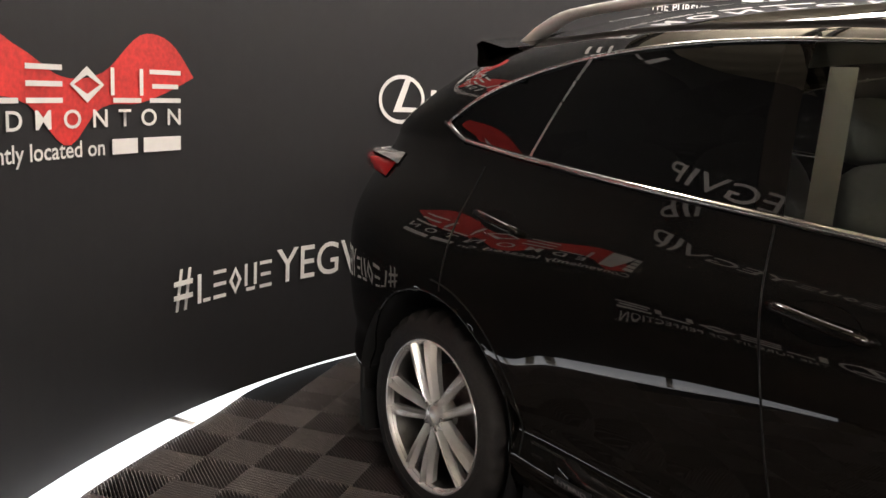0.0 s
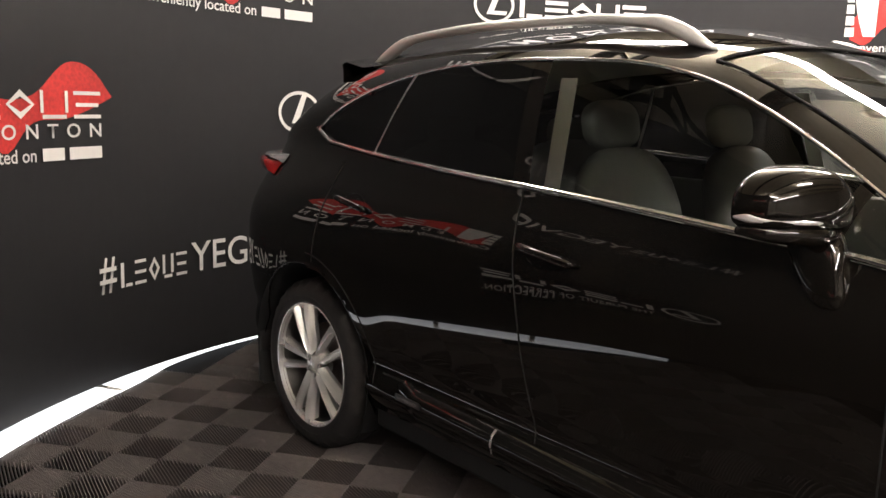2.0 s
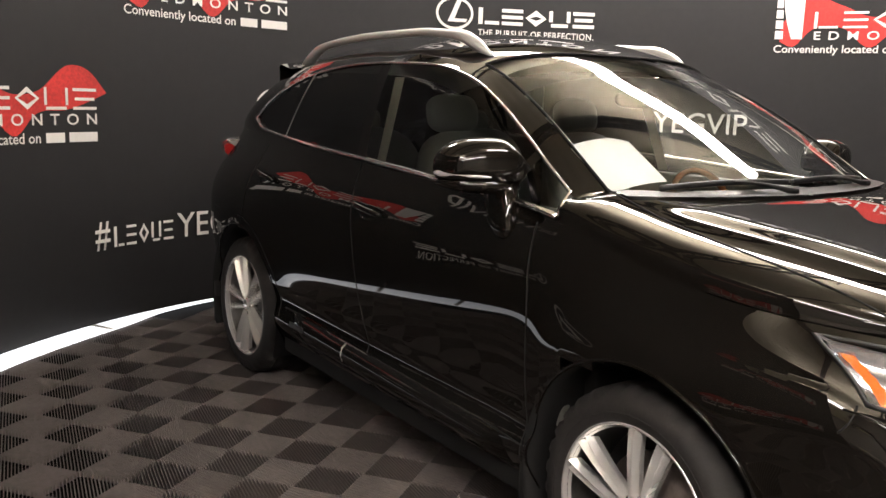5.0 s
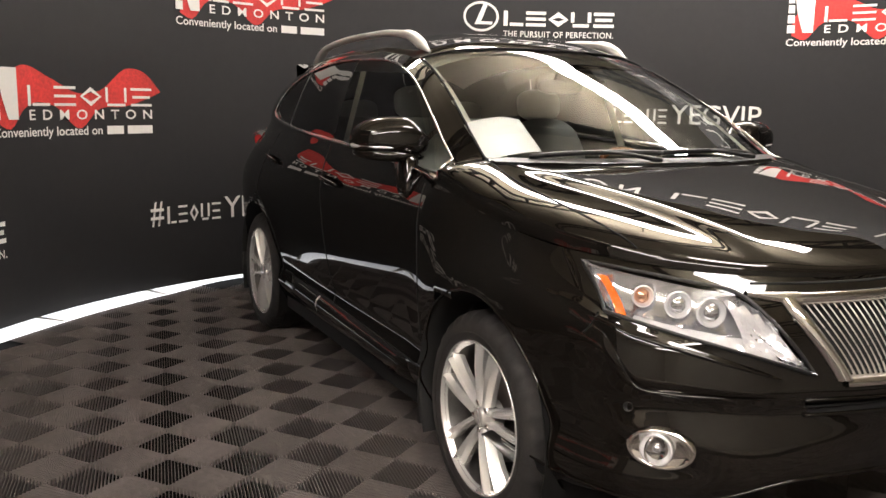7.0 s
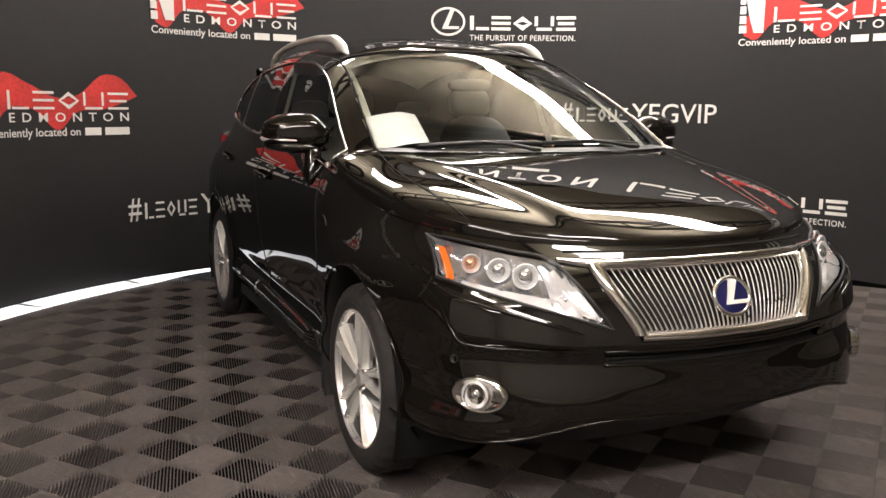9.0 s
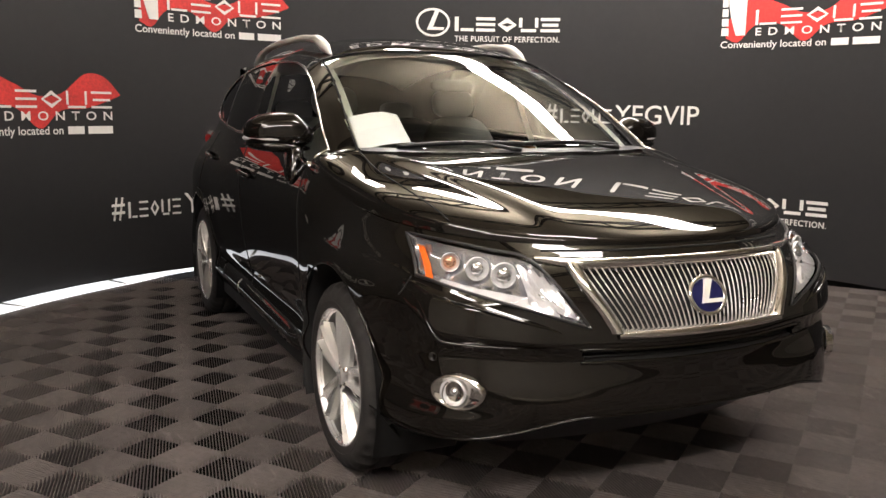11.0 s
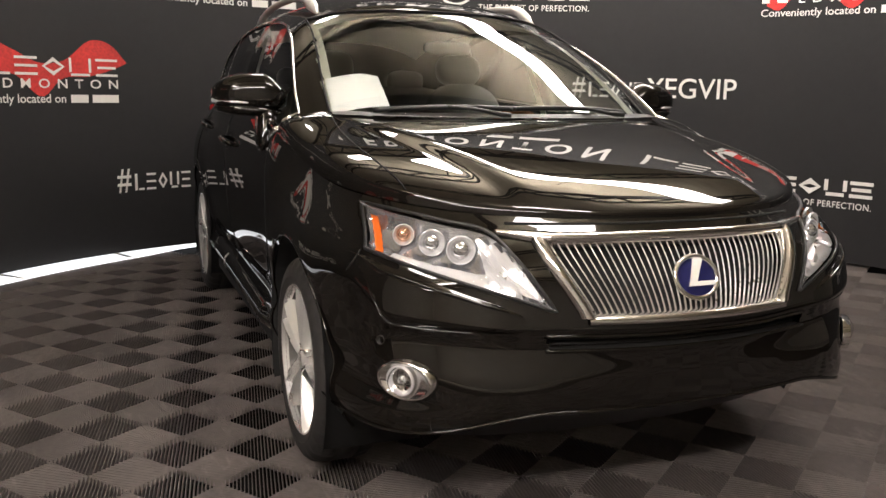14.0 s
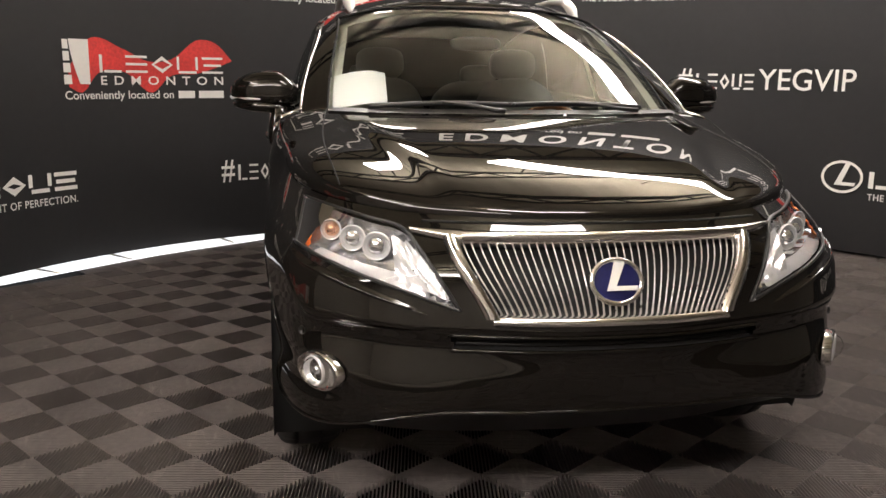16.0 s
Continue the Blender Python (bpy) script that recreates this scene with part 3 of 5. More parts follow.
def skin(c, z, out=0.0):
    """A point of the body's side or nose at outline parameter c and height z, pushed out along the normal."""
    x, y = outline(c, z)
    if c < 1 and 0.55 < z < 0.86:
        out += ridge(y, z)
    if not out:
        return Vector((x, y, z))
    e = 1e-3
    x1, y1 = outline(min(c + e, 3), z)
    x2, y2 = outline(max(c - e, 0), z)
    x3, y3 = outline(c, z + 0.004)
    x4, y4 = outline(c, z - 0.004)
    n = Vector((x1 - x2, y1 - y2, 0)).cross(Vector((x3 - x4, y3 - y4, 0.008)))
    n = -n if n.y * (1 if c > 0.15 else 0) + n.x * (1 if c <= 0.15 else 0) < 0 else n
    return Vector((x, y, z)) + n.normalized() * out


def hem(c):
    """The painted body's lower edge."""
    if c > 1:
        return 0.29 - 0.05 * smoothstep(2.0, 2.3, c)
    y = outline(c, 0.4)[1]
    return 0.425 - 0.090 * smoothstep(0.42, 0.90, y)


def inside(poly, u, v):
    r = False
    for (a, b), (c, d) in zip(poly, poly[1:] + poly[:1]):
        if (b > v) != (d > v) and u < (c - a) * (v - b) / (d - b) + a:
            r = not r
    return r


# openings of the shell, on the right half; nose ones as (y, z), side ones as (x, z)
DLO_TOP = Curve((-1.58, 1.318), (-1.45, 1.392), (-1.2, 1.487), (-0.9, 1.555), (-0.6, 1.588), (-0.2, 1.592), (0.1, 1.572), (0.3, 1.528), (0.5, 1.448), (0.7, 1.345), (0.85, 1.255), (1.02, 1.150))


def dlo_poly(x0, x1, n=24, low=0.0, high=0.0):
    xs = [x0 + (x1 - x0) * i / n for i in range(n + 1)]
    bottom = [(x, max(BELT(x) + 0.012 + low, 0) + 0.05 * smoothstep(-1.42, -1.60, x)) for x in xs]
    return bottom + [(x, max(DLO_TOP(x) - high, BELT(x) + 0.014)) for x in reversed(xs)]


DLO = dlo_poly(-1.58, 1.0, 60)
GRILLE = [(-0.312, 0.690), (0.312, 0.690), (0.420, 0.872), (0.41, 0.890), (-0.41, 0.890), (-0.420, 0.872)]
SLOT = [(-0.43, 0.603), (0.43, 0.603), (0.45, 0.640), (-0.45, 0.640)]
HEAD = [(0.428, 0.713), (0.52, 0.744), (0.64, 0.782), (0.76, 0.816), (0.834, 0.842), (0.836, 0.880), (0.806, 0.946), (0.78, 0.945), (0.72, 0.934), (0.60, 0.914), (0.540, 0.896), (0.505, 0.84)]
WS_TOP, WS_BOT = 0.37, 1.185


def screen_half(x):
    return 0.622 + 0.090 * smoothstep(0.2, 1.1, x)


car = empty("car", "glossy black sport utility car with chrome trim on the tiled floor", "car", pose(0, 0.012, 0))


def build_shell():
    cs = [i / 170 for i in range(170)]
    cs += [1 + i / 150 for i in range(150)] + [2 + (i / 50) for i in range(51)]
    nz = 104
    verts, faces = [], []
    grid = []
    for c in cs:
        zs, z0 = shoulder(c), hem(c)
        col = []
        for k in range(nz + 1):
            z = z0 + (zs - z0) * k / nz
            col.append(skin(c, z))
        grid.append(col)
    idx = {}
    for i, col in enumerate(grid):
        for k, p in enumerate(col):
            x, z = p.x, p.z
            if 0.7 < abs(x) < 2.0:
                wx = 1.37 if x > 0 else -1.37
                d = math.hypot(x - wx, z - HUB_Z)
                if abs(d - ARCH_R) < 0.0095 and d > 0:
                    f = ARCH_R / d
                    p = Vector((wx + (x - wx) * f, p.y, HUB_Z + (z - HUB_Z) * f))
                    grid[i][k] = p
            idx[i, k] = len(verts)
            verts.append(p)
    for i in range(len(grid) - 1):
        for k in range(nz):
            q = (grid[i][k], grid[i + 1][k], grid[i + 1][k + 1], grid[i][k + 1])
            m = (q[0] + q[1] + q[2] + q[3]) / 4
            wx = 1.37 if m.x > 0 else -1.37
            if math.hypot(m.x - wx, m.z - HUB_Z) < ARCH_R - 0.002:
                continue
            if m.x > 1.3 and (inside(GRILLE, m.y, m.z) or inside(SLOT, m.y, m.z) or inside(HEAD, m.y, m.z)):
                continue
            faces.append((idx[i, k], idx[i + 1, k], idx[i + 1, k + 1], idx[i, k + 1]))
    # upper part over the cabin: stations along x
    nr = 44
    def ratio(k):
        return math.cos(k / nr * math.pi / 2) ** 0.7 if k < nr else 0.0
    def add_grid(cols, cut):
        base = len(verts)
        n = len(cols[0])
        for col in cols:
            verts.extend(col)
        for i in range(len(cols) - 1):
            for k in range(n - 1):
                m = (cols[i][k] + cols[i + 1][k] + cols[i + 1][k + 1] + cols[i][k + 1]) / 4
                if cut and cut(m):
                    continue
                a, b = base + i * n + k, base + (i + 1) * n + k
                faces.append((a, b, b + 1, a + 1))
    def cut(m):
        if inside(DLO, m.x, m.z) and m.y > 0.55:
            return True
        xe = m.x + 0.14 * (m.y / 0.7) ** 2
        return m.y < screen_half(m.x) and WS_TOP < xe < WS_BOT
    cols = []
    nx = 150
    for i in range(nx + 1):
        x = X0 + (XR - X0) * i / nx
        w = half_width(x, BELT(x))
        cols.append([Vector((x, w * ratio(k), top_z(x, w * ratio(k)))) for k in range(nr + 1)])
    add_grid(cols, cut)
    # rear: fan towards the roof
    cols = []
    for i in range(51):
        c = 2 + i / 50
        z = shoulder(c)
        xo, yo = outline(c, z)
        cols.append([Vector((XR + (xo - XR) * ratio(k), yo * ratio(k), top_z(XR + (xo - XR) * ratio(k), yo * ratio(k)))) for k in range(nr + 1)])
    add_grid(cols, cut)
    # hood: patch between nose, fender and screen
    cc = 0.56
    n1, n2 = 56, 56
    def edge(c):
        z = shoulder(c)
        return Vector(outline(c, z))
    P00, P10, P01, P11 = Vector((X0, 0)), Vector(outline(0, shoulder(0))), edge(1.0), edge(cc)
    cols = []
    for i in range(n1 + 1):
        u = math.sin(i / n1 * math.pi / 2) ** 0.9
        cu = edge(1.0 - (1.0 - cc) * u)
        c0 = P00.lerp(P10, u)
        col = []
        for k in range(n2 + 1):
            v = ratio(k * nr / n2) if k < n2 else 0.0
            d0, d1 = P00.lerp(P01, v), edge(cc * v)
            p = c0.lerp(cu, v) + d0.lerp(d1, u) - (P00 * (1 - u) * (1 - v) + P10 * u * (1 - v) + P01 * (1 - u) * v + P11 * u * v)
            col.append(Vector((p.x, p.y, top_z(p.x, max(p.y, 0)))))
        cols.append(col)
    add_grid(cols, cut)
    n = len(verts)
    allv = verts + [Vector((v.x, -v.y, v.z)) for v in verts]
    allf = [tuple(reversed(f)) for f in faces] + [tuple(a + n for a in f) for f in faces]
    ob = mesh_object("body", allv, allf, PAINT, car, "glossy black painted body shell")
    bm = bmesh.new()
    bm.from_mesh(ob.data)
    bmesh.ops.remove_doubles(bm, verts=bm.verts, dist=0.0008)
    bmesh.ops.recalc_face_normals(bm, faces=bm.faces)
    bm.to_mesh(ob.data)
    bm.free()
    return ob


build_shell()


def nose_point(y, z, out=0.0, side=1):
    p = skin(c_of(z, y=max(abs(y), 1e-4)), z, out)
    return Vector((p.x, p.y * (1 if y >= 0 else -1) * side, p.z))


def side_y(x, z):
    """Half the width of the body or cabin at x and height z."""
    if z <= BELT(x):
        w = half_width(x, z)
        if x > X0:
            full, y = w, w
            for _ in range(5):
                xs = X0 + (x - X0) / (1 - sweep(y, z))
                y = full * max(1 - ((xs - X0) / (NOSE(z) - X0)) ** NF(z), 0.01) ** (1 / NF(z))
            w = y
        elif x < XR:
            w *= max(1 - ((x - XR) / (TAIL(z) - XR)) ** 3.3, 0.01) ** (1 / 3.3)
        return w
    lo, hi = 0.2, half_width(x, BELT(x))
    for _ in range(20):
        mid = (lo + hi) / 2
        lo, hi = (mid, hi) if top_z(x, mid) > z else (lo, mid)
    return (lo + hi) / 2


def side_point(x, z, side, out=0.0):
    y = side_y(x, z)
    p = Vector((x, y, z))
    if out:
        e = 0.01
        n = Vector((2 * e, side_y(x + e, z) - side_y(x - e, z), 0)).cross(Vector((0, side_y(x, z + e) - side_y(x, z - e), 2 * e)))
        n = n if n.y > 0 else -n
        p = p + n.normalized() * out
    return Vector((p.x, p.y * side, p.z))


def grid_part(name, rows, material, parent, label="", flip=False):
    n = len(rows[0])
    verts = [p for r in rows for p in r]
    faces = []
    for i in range(len(rows) - 1):
        for k in range(n - 1):
            a, b = i * n + k, (i + 1) * n + k
            faces.append((a, b, b + 1, a + 1) if not flip else (a, a + 1, b + 1, b))
    return mesh_object(name, verts, faces, material, parent, label)


# -------- glass
def screen_point(u, v, out=0.0):
    """The windscreen: u -1..1 across, v 0..1 from base to top."""
    x = WS_BOT + (WS_TOP - WS_BOT) * v
    for _ in range(6):
        y = u * screen_half(x)
        x = WS_BOT + (WS_TOP - WS_BOT) * v - 0.14 * (y / 0.7) ** 2
    z = top_z(x, abs(y))
    return Vector((x + 0.45 * out, y, z + 0.89 * out))


grid_part("windscreen", [[screen_point(-1.03 + 2.06 * i / 48, -0.01 + 1.02 * k / 36, -0.003) for k in range(37)] for i in range(49)], CLEAR, car, "clear curved windscreen with overhead reflections")


def pane(name, xa, ka, xb, kb, material, side, label):
    rows = []
    for i in range(31):
        row = []
        for k in range(17):
            z = 1.3
            for _ in range(5):
                l, r = xa + ka * (z - 1.2), xb + kb * (z - 1.2)
                x = l + (r - l) * i / 30
                lo = BELT(x) + 0.004 + 0.05 * smoothstep(-1.42, -1.60, x)
                hi = max(DLO_TOP(x), lo + 0.002)
                z = lo + (hi - lo) * k / 16
            row.append(side_point(x, z, side, -0.004))
        # the glass is flatter than the body round it
        for k in range(1, 16):
            flat = row[0].lerp(row[16], k / 16)
            row[k] = Vector((row[k].x, flat.y + 0.30 * (row[k].y - flat.y), row[k].z))
        rows.append(row)
    return grid_part(name, rows, material, car, label)


for side in (-1, 1):
    pane("side_window", -1.575, 0.0, -1.11, 0.45, PRIVACY, side, "dark tinted rear quarter glass")
    pane("side_window", -1.10, 0.45, -0.27, -0.20, PRIVACY, side, "dark tinted rear door glass")
    pane("side_window", -0.200, -0.20, 0.745, 0.25, CLEAR_SIDE, side, "clear front door glass")
    pane("side_window", 0.775, 0.25, 1.005, 0.0, CLEAR_SIDE, side, "small triangular front glass")
    pane("pillar_cover", -0.275, -0.20, -0.198, -0.20, PAINT, side, "gloss black door pillar")
    pane("pillar_cover", -1.112, 0.45, -1.098, 0.45, SATIN, side, "thin bright division bar")
    pane("pillar_cover", 0.740, 0.25, 0.778, 0.25, PAINT, side, "black mirror pillar")
    loop = list(DLO)
    tube("window_trim", [side_point(x, z, side, 0.002) for x, z in loop[:61]], 0.0150, CHROME, car, "bright metal belt moulding", flat=0.6, up=(0, 0, 1))
    tube("window_trim", [side_point(x, z, side, 0.001) for x, z in loop[60:] + loop[:1]], 0.0058, CHROME, car, "bright metal window surround")
    edge_pts = [screen_point(side * 1.0, v / 40, 0.002) for v in range(41)]
    tube("screen_seal", edge_pts, 0.0045, DARK, car)
tube("screen_seal", [screen_point(-1 + 2 * i / 40, 1.0, 0.002) for i in range(41)], 0.0045, DARK, car)

# cowl below the screen
grid_part("cowl", [[screen_point(-1.0 + 2 * i / 40, v, 0.004) + Vector((0, 0, 0.003)) for v in (-0.055, -0.03, 0.0, 0.022)] for i in range(41)], BLACK_TRIM, car, "matt black cowl panel")


def wiper(u0, u1, v0, v1, ub, vb):
    blade = tube("wiper_blade", [screen_point(u0 + (u1 - u0) * i / 12, v0 + (v1 - v0) * i / 12 + 0.015 * math.sin(i / 12 * math.pi), 0.010) for i in range(13)], 0.0065, BLACK_TRIM, car, "black wiper blade", flat=1.5)
    um, vm = (u0 + u1) / 2, (v0 + v1) / 2 + 0.015
    tube("wiper_arm", [screen_point(ub + (um - ub) * i / 6, vb + (vm - vb) * i / 6, 0.014 + 0.008 * math.sin(i / 6 * math.pi)) for i in range(7)], [0.012, 0.010, 0.008, 0.007, 0.006, 0.005, 0.005], BLACK_TRIM, car, "black wiper arm")


wiper(-0.78, 0.02, 0.035, 0.05, -0.05, -0.01)
wiper(-0.02, 0.80, 0.05, 0.04, 0.75, -0.01)


# -------- headlamps
def head_point(t, v, side, out=0.0):
    """On the headlamp: t 0 inner .. 1 outer, v 0 bottom .. 1 top."""
    by = HEAD_LOW_Y(t)
    ty = HEAD_TOP_Y(t)
    y, z = by + (ty - by) * v, HEAD_LOW_Z(t) + (HEAD_TOP_Z(t) - HEAD_LOW_Z(t)) * v
    p = nose_point(y, z, out)
    return Vector((p.x, p.y * side, p.z))


HEAD_LOW_Y = Curve((0, 0.418), (0.25, 0.54), (0.5, 0.65), (0.75, 0.755), (1, 0.845))
HEAD_LOW_Z = Curve((0, 0.708), (0.25, 0.748), (0.5, 0.781), (0.75, 0.812), (1, 0.840))
HEAD_TOP_Y = Curve((0, 0.505), (0.25, 0.555), (0.5, 0.64), (0.75, 0.73), (1, 0.812))
HEAD_TOP_Z = Curve((0, 0.845), (0.25, 0.908), (0.5, 0.926), (0.75, 0.942), (1, 0.953))


def rim_disc(name, centre, normal, r, depth, material, parent, label="", seg=24, squash=1.0):
    """A dished round: ring, bowl and floor, facing along normal."""
    q = Vector(normal).to_track_quat("Y", "Z").to_matrix()
    prof = [(r, -depth * 0.2), (r * 1.0, 0.004), (r * 0.92, 0.006), (r * 0.86, 0.0), (r * 0.6, -depth * 0.8), (0.001, -depth)]
    v, f = lathe_data(prof, seg)
    v = [Vector(centre) + q @ Vector((p[0], p[1], p[2] * squash)) for p in v]
    return mesh_object(name, v, f, material, parent, label)


for side in (-1, 1):
    lamp = grid_part("headlamp", [[head_point(i / 40, 0.02 + 0.96 * k / 14, side, -0.055 + 0.04 * abs(2 * k / 14 - 1) ** 3 + 0.03 * abs(2 * i / 40 - 1) ** 6) for k in range(15)] for i in range(41)],
                     LAMP_DARK, car, "clear headlamp with bright reflectors and amber marker")
    grid_part("lens", [[head_point(i / 40, k / 14, side, 0.004) for k in range(15)] for i in range(41)], LENS, lamp, "clear polycarbonate lens")
    rim = [head_point(i / 40, 0, side, 0.002) for i in range(41)] + [head_point(1, k / 8, side, 0.002) for k in range(1, 8)] \
        + [head_point(i / 40, 1, side, 0.002) for i in range(40, -1, -1)] + [head_point(0, k / 8, side, 0.002) for k in range(7, 0, -1)]
    tube("lamp_seal", rim, 0.0055, BLACK_TRIM, lamp, closed=True)
    grid_part("marker", [[head_point(0.925 + 0.040 * i / 6, 0.08 + 0.74 * k / 10, side, -0.008 - 0.006 * (k % 2) - 0.004 * (i % 2)) for k in range(11)] for i in range(7)], AMBER, lamp, "amber side marker")
    grid_part("reflector", [[head_point(0.16 + 0.755 * i / 30, 0.03 + (0.20 + 0.12 * (1 - i / 30)) * k / 5, side, -0.010 - 0.03 * k / 5 - 0.008 * (i % 10 == 0)) for k in range(6)] for i in range(31)], REFLECTOR, lamp, "bright lower reflector strip")
    grid_part("reflector", [[head_point(0.03 + 0.33 * i / 14, 0.12 + 0.74 * k / 10, side, -0.018 - 0.035 * math.sin(math.pi * k / 10) * math.sin(math.pi * i / 14) + 0.007 * ((i * 5 + k * 3) % 4 - 1.5) * (0 < i < 14)) for k in range(11)] for i in range(15)],
              REFLECTOR, lamp, "faceted main beam reflector")
    for t, r, m in ((0.80, 0.031, AMBER), (0.64, 0.038, REFLECTOR), (0.475, 0.041, REFLECTOR)):
        c = head_point(t, 0.64, side, -0.022)
        d = Vector((1, side * 0.35, 0.06)).normalized()
        rim_disc("projector", c, d, r, 0.02, REFLECTOR, lamp, "round projector ring")
        bm = bmesh.new()
        ellipsoid(bm, c - d * 0.012, (r * 0.72,) * 3)
        part("bulb", bm, INDICATOR if t > 0.7 else BULB, lamp)
    for k in range(3):
        a, b = 0.44 + 0.14 * k, 0.50 + 0.14 * k
        grid_part("divider", [[head_point(a + (b - a) * i / 4, 0.34 + 0.1 * j / 3, side, -0.02 - 0.01 * j) for j in range(4)] for i in range(5)], REFLECTOR, lamp)

# -------- rolled pad of the bumper under each headlamp
def pad_point(i, k, side):
    y = 0.46 + 0.41 * i / 40
    t = min(max((y - 0.418) / 0.427, 0), 1)
    high = HEAD_LOW_Z(t) - 0.012 - 0.030 * (1 - t)
    low = 0.646 + 0.15 * smoothstep(0.80, 0.87, y) ** 2
    v = k / 24
    edge = 0.5 - abs(v - 0.5)
    out = -0.003 + 0.014 * smoothstep(0, 0.20, edge) * smoothstep(0.46, 0.60, y) * (1 - 0.7 * smoothstep(0.84, 0.87, y))
    return nose_point(y, low + (high - low) * v, out, side)


for side in (-1, 1):
    grid_part("bumper_pad", [[pad_point(i, k, side) for k in range(25)] for i in range(41)], PAINT, car, "gloss black rolled bumper section", flip=side < 0)
    for k, first in ((20, 8), (1, 16)):
        run = [pad_point(i, k, side) for i in range(first, 41)]
        tube("crease", run, [0.0015 + 0.0045 * math.sin(math.pi * min(n / (len(run) - 1) * 0.9 + 0.04, 1)) for n in range(len(run))], PAINT, car, sides=10)

# -------- grille
GZ0, GZ1 = 0.690, 0.890


def grille_half(z):
    return 0.305 + 0.115 * smoothstep(0.62, 0.91, z) / smoothstep(0.62, 0.91, 0.90) if z < 0.9 else 0.42


# plain black sheet: the shade behind the slats is its colour
grid_part("grille_back", [[nose_point(-1.02 * grille_half(GZ0 + (GZ1 - GZ0) * k / 8) + 2.04 * grille_half(GZ0 + (GZ1 - GZ0) * k / 8) * i / 30, GZ0 + (GZ1 - GZ0) * k / 8, -0.05) for k in range(9)] for i in range(31)], DARK, car, "black sheet for the shaded depth behind the grille slats")
grille = grid_part("grille", [[nose_point(sy * (grille_half(z) + w), z, o) for w, o in ((-0.010, -0.03), (-0.006, 0.012), (0.010, 0.018), (0.030, 0.012), (0.035, -0.006))]
                              for sy, z in [(-1, GZ1 - (GZ1 - GZ0) * k / 16) for k in range(17)]], CHROME, car, "chrome grille surround with upright slats")
grid_part("surround", [[nose_point(grille_half(z) + w, z, o) for w, o in ((-0.010, -0.03), (-0.006, 0.012), (0.010, 0.018), (0.030, 0.012), (0.035, -0.006))] for z in [GZ1 - (GZ1 - GZ0) * k / 16 for k in range(17)]], CHROME, grille, "chrome side bar", flip=True)
for z0, dz, half in ((GZ0 - 0.004, ((0.030, -0.036), (0.010, 0.004), (0.002, 0.014), (-0.010, 0.014), (-0.016, -0.004)), 0.333), (GZ1 + 0.006, ((-0.012, -0.03), (-0.009, 0.012), (0.0, 0.016), (0.008, 0.010), (0.010, -0.004)), 0.44)):
    grid_part("surround", [[nose_point(-half + 2 * half * i / 48, z0 + w, o) for w, o in dz] for i in range(49)], CHROME, grille, "chrome cross bar")
for side in (-1, 1):
    grid_part("wing", [[nose_point(side * (0.40 + 0.135 * i / 12), 0.893 + 0.010 * i / 12 + (0.95 - 0.8 * i / 14) * w, o) for w, o in ((-0.016, -0.004), (-0.010, 0.014), (0.004, 0.016), (0.014, 0.010), (0.017, -0.004))] for i in range(13)], CHROME, grille, "chrome wing towards the headlamp", flip=side > 0)
NS = 37
for i in range(NS):
    f = -1 + 2 * (i + 0.5) / NS
    pts = [nose_point(f * (grille_half(z) - 0.008), z, -0.012 + 0.006 * math.sin((z - GZ0) / (GZ1 - GZ0) * math.pi)) for z in [GZ0 + 0.008 + (GZ1 - GZ0 - 0.014) * k / 8 for k in range(9)]]
    tube("slat", pts, [0.0034, 0.0028, 0.0024, 0.0021, 0.0020, 0.0020, 0.0020, 0.0020, 0.0022], SATIN, grille, sides=6)

# badge on the grille
bc = Vector((NOSE(0.787) + 0.012, 0, 0.787))
badge = empty("badge", "", "")
badge.parent = car
bq = Matrix.Rotation(radians(-22), 3, "Y")


def badge_point(y, z, o):
    return bc + bq @ Vector((o, y, z))


tube("rim", [badge_point(0.070 * math.cos(t), 0.060 * math.sin(t), 0.004) for t in [2 * math.pi * k / 48 for k in range(48)]], 0.0075, CHROME, badge, "chrome oval rim", closed=True)
grid_part("disc", [[badge_point(r * 0.069 * math.cos(t), r * 0.059 * math.sin(t), 0.007 - 0.005 * r * r) for t in [2 * math.pi * k / 48 for k in range(49)]] for r in (0.01, 0.3, 0.6, 0.8, 1.0)], BLUE, badge, "dark blue oval disc", flip=True)
# matt white in place of chrome: the metal's shine is painted on
for quad in (((-0.030, -0.026), (-0.010, -0.026), (0.024, 0.049), (-0.004, 0.052)), ((-0.010, -0.026), (0.054, -0.026), (0.056, -0.014), (-0.005, -0.014))):
    v = [badge_point(y, z, o) for o in (0.004, 0.013) for y, z in quad]
    mesh_object("bar", v, [(4, 5, 6, 7), (0, 1, 5, 4), (1, 2, 6, 5), (2, 3, 7, 6), (3, 0, 4, 7)], PRINT_WHITE, badge, "angled metal bar with its shine painted white", smooth=False)

# lower intake slot
grid_part("intake", [[nose_point(-0.46 + 0.92 * i / 40, 0.598 + 0.047 * k / 5, -0.035 if 0 < k < 5 else -0.002) for k in range(6)] for i in range(41)], DARK, car, "black lower air slot")
for z, o, r in ((0.601, 0.003, 0.006), (0.643, 0.002, 0.005)):
    tube("intake_lip", [nose_point(-0.445 + 0.89 * i / 40, z, o) for i in range(41)], r, PAINT, car)
for z in (0.615, 0.630):
    tube("intake_rib", [nose_point(-0.43 + 0.86 * i / 30, z, -0.020) for i in range(31)], 0.004, BLACK_TRIM, car)

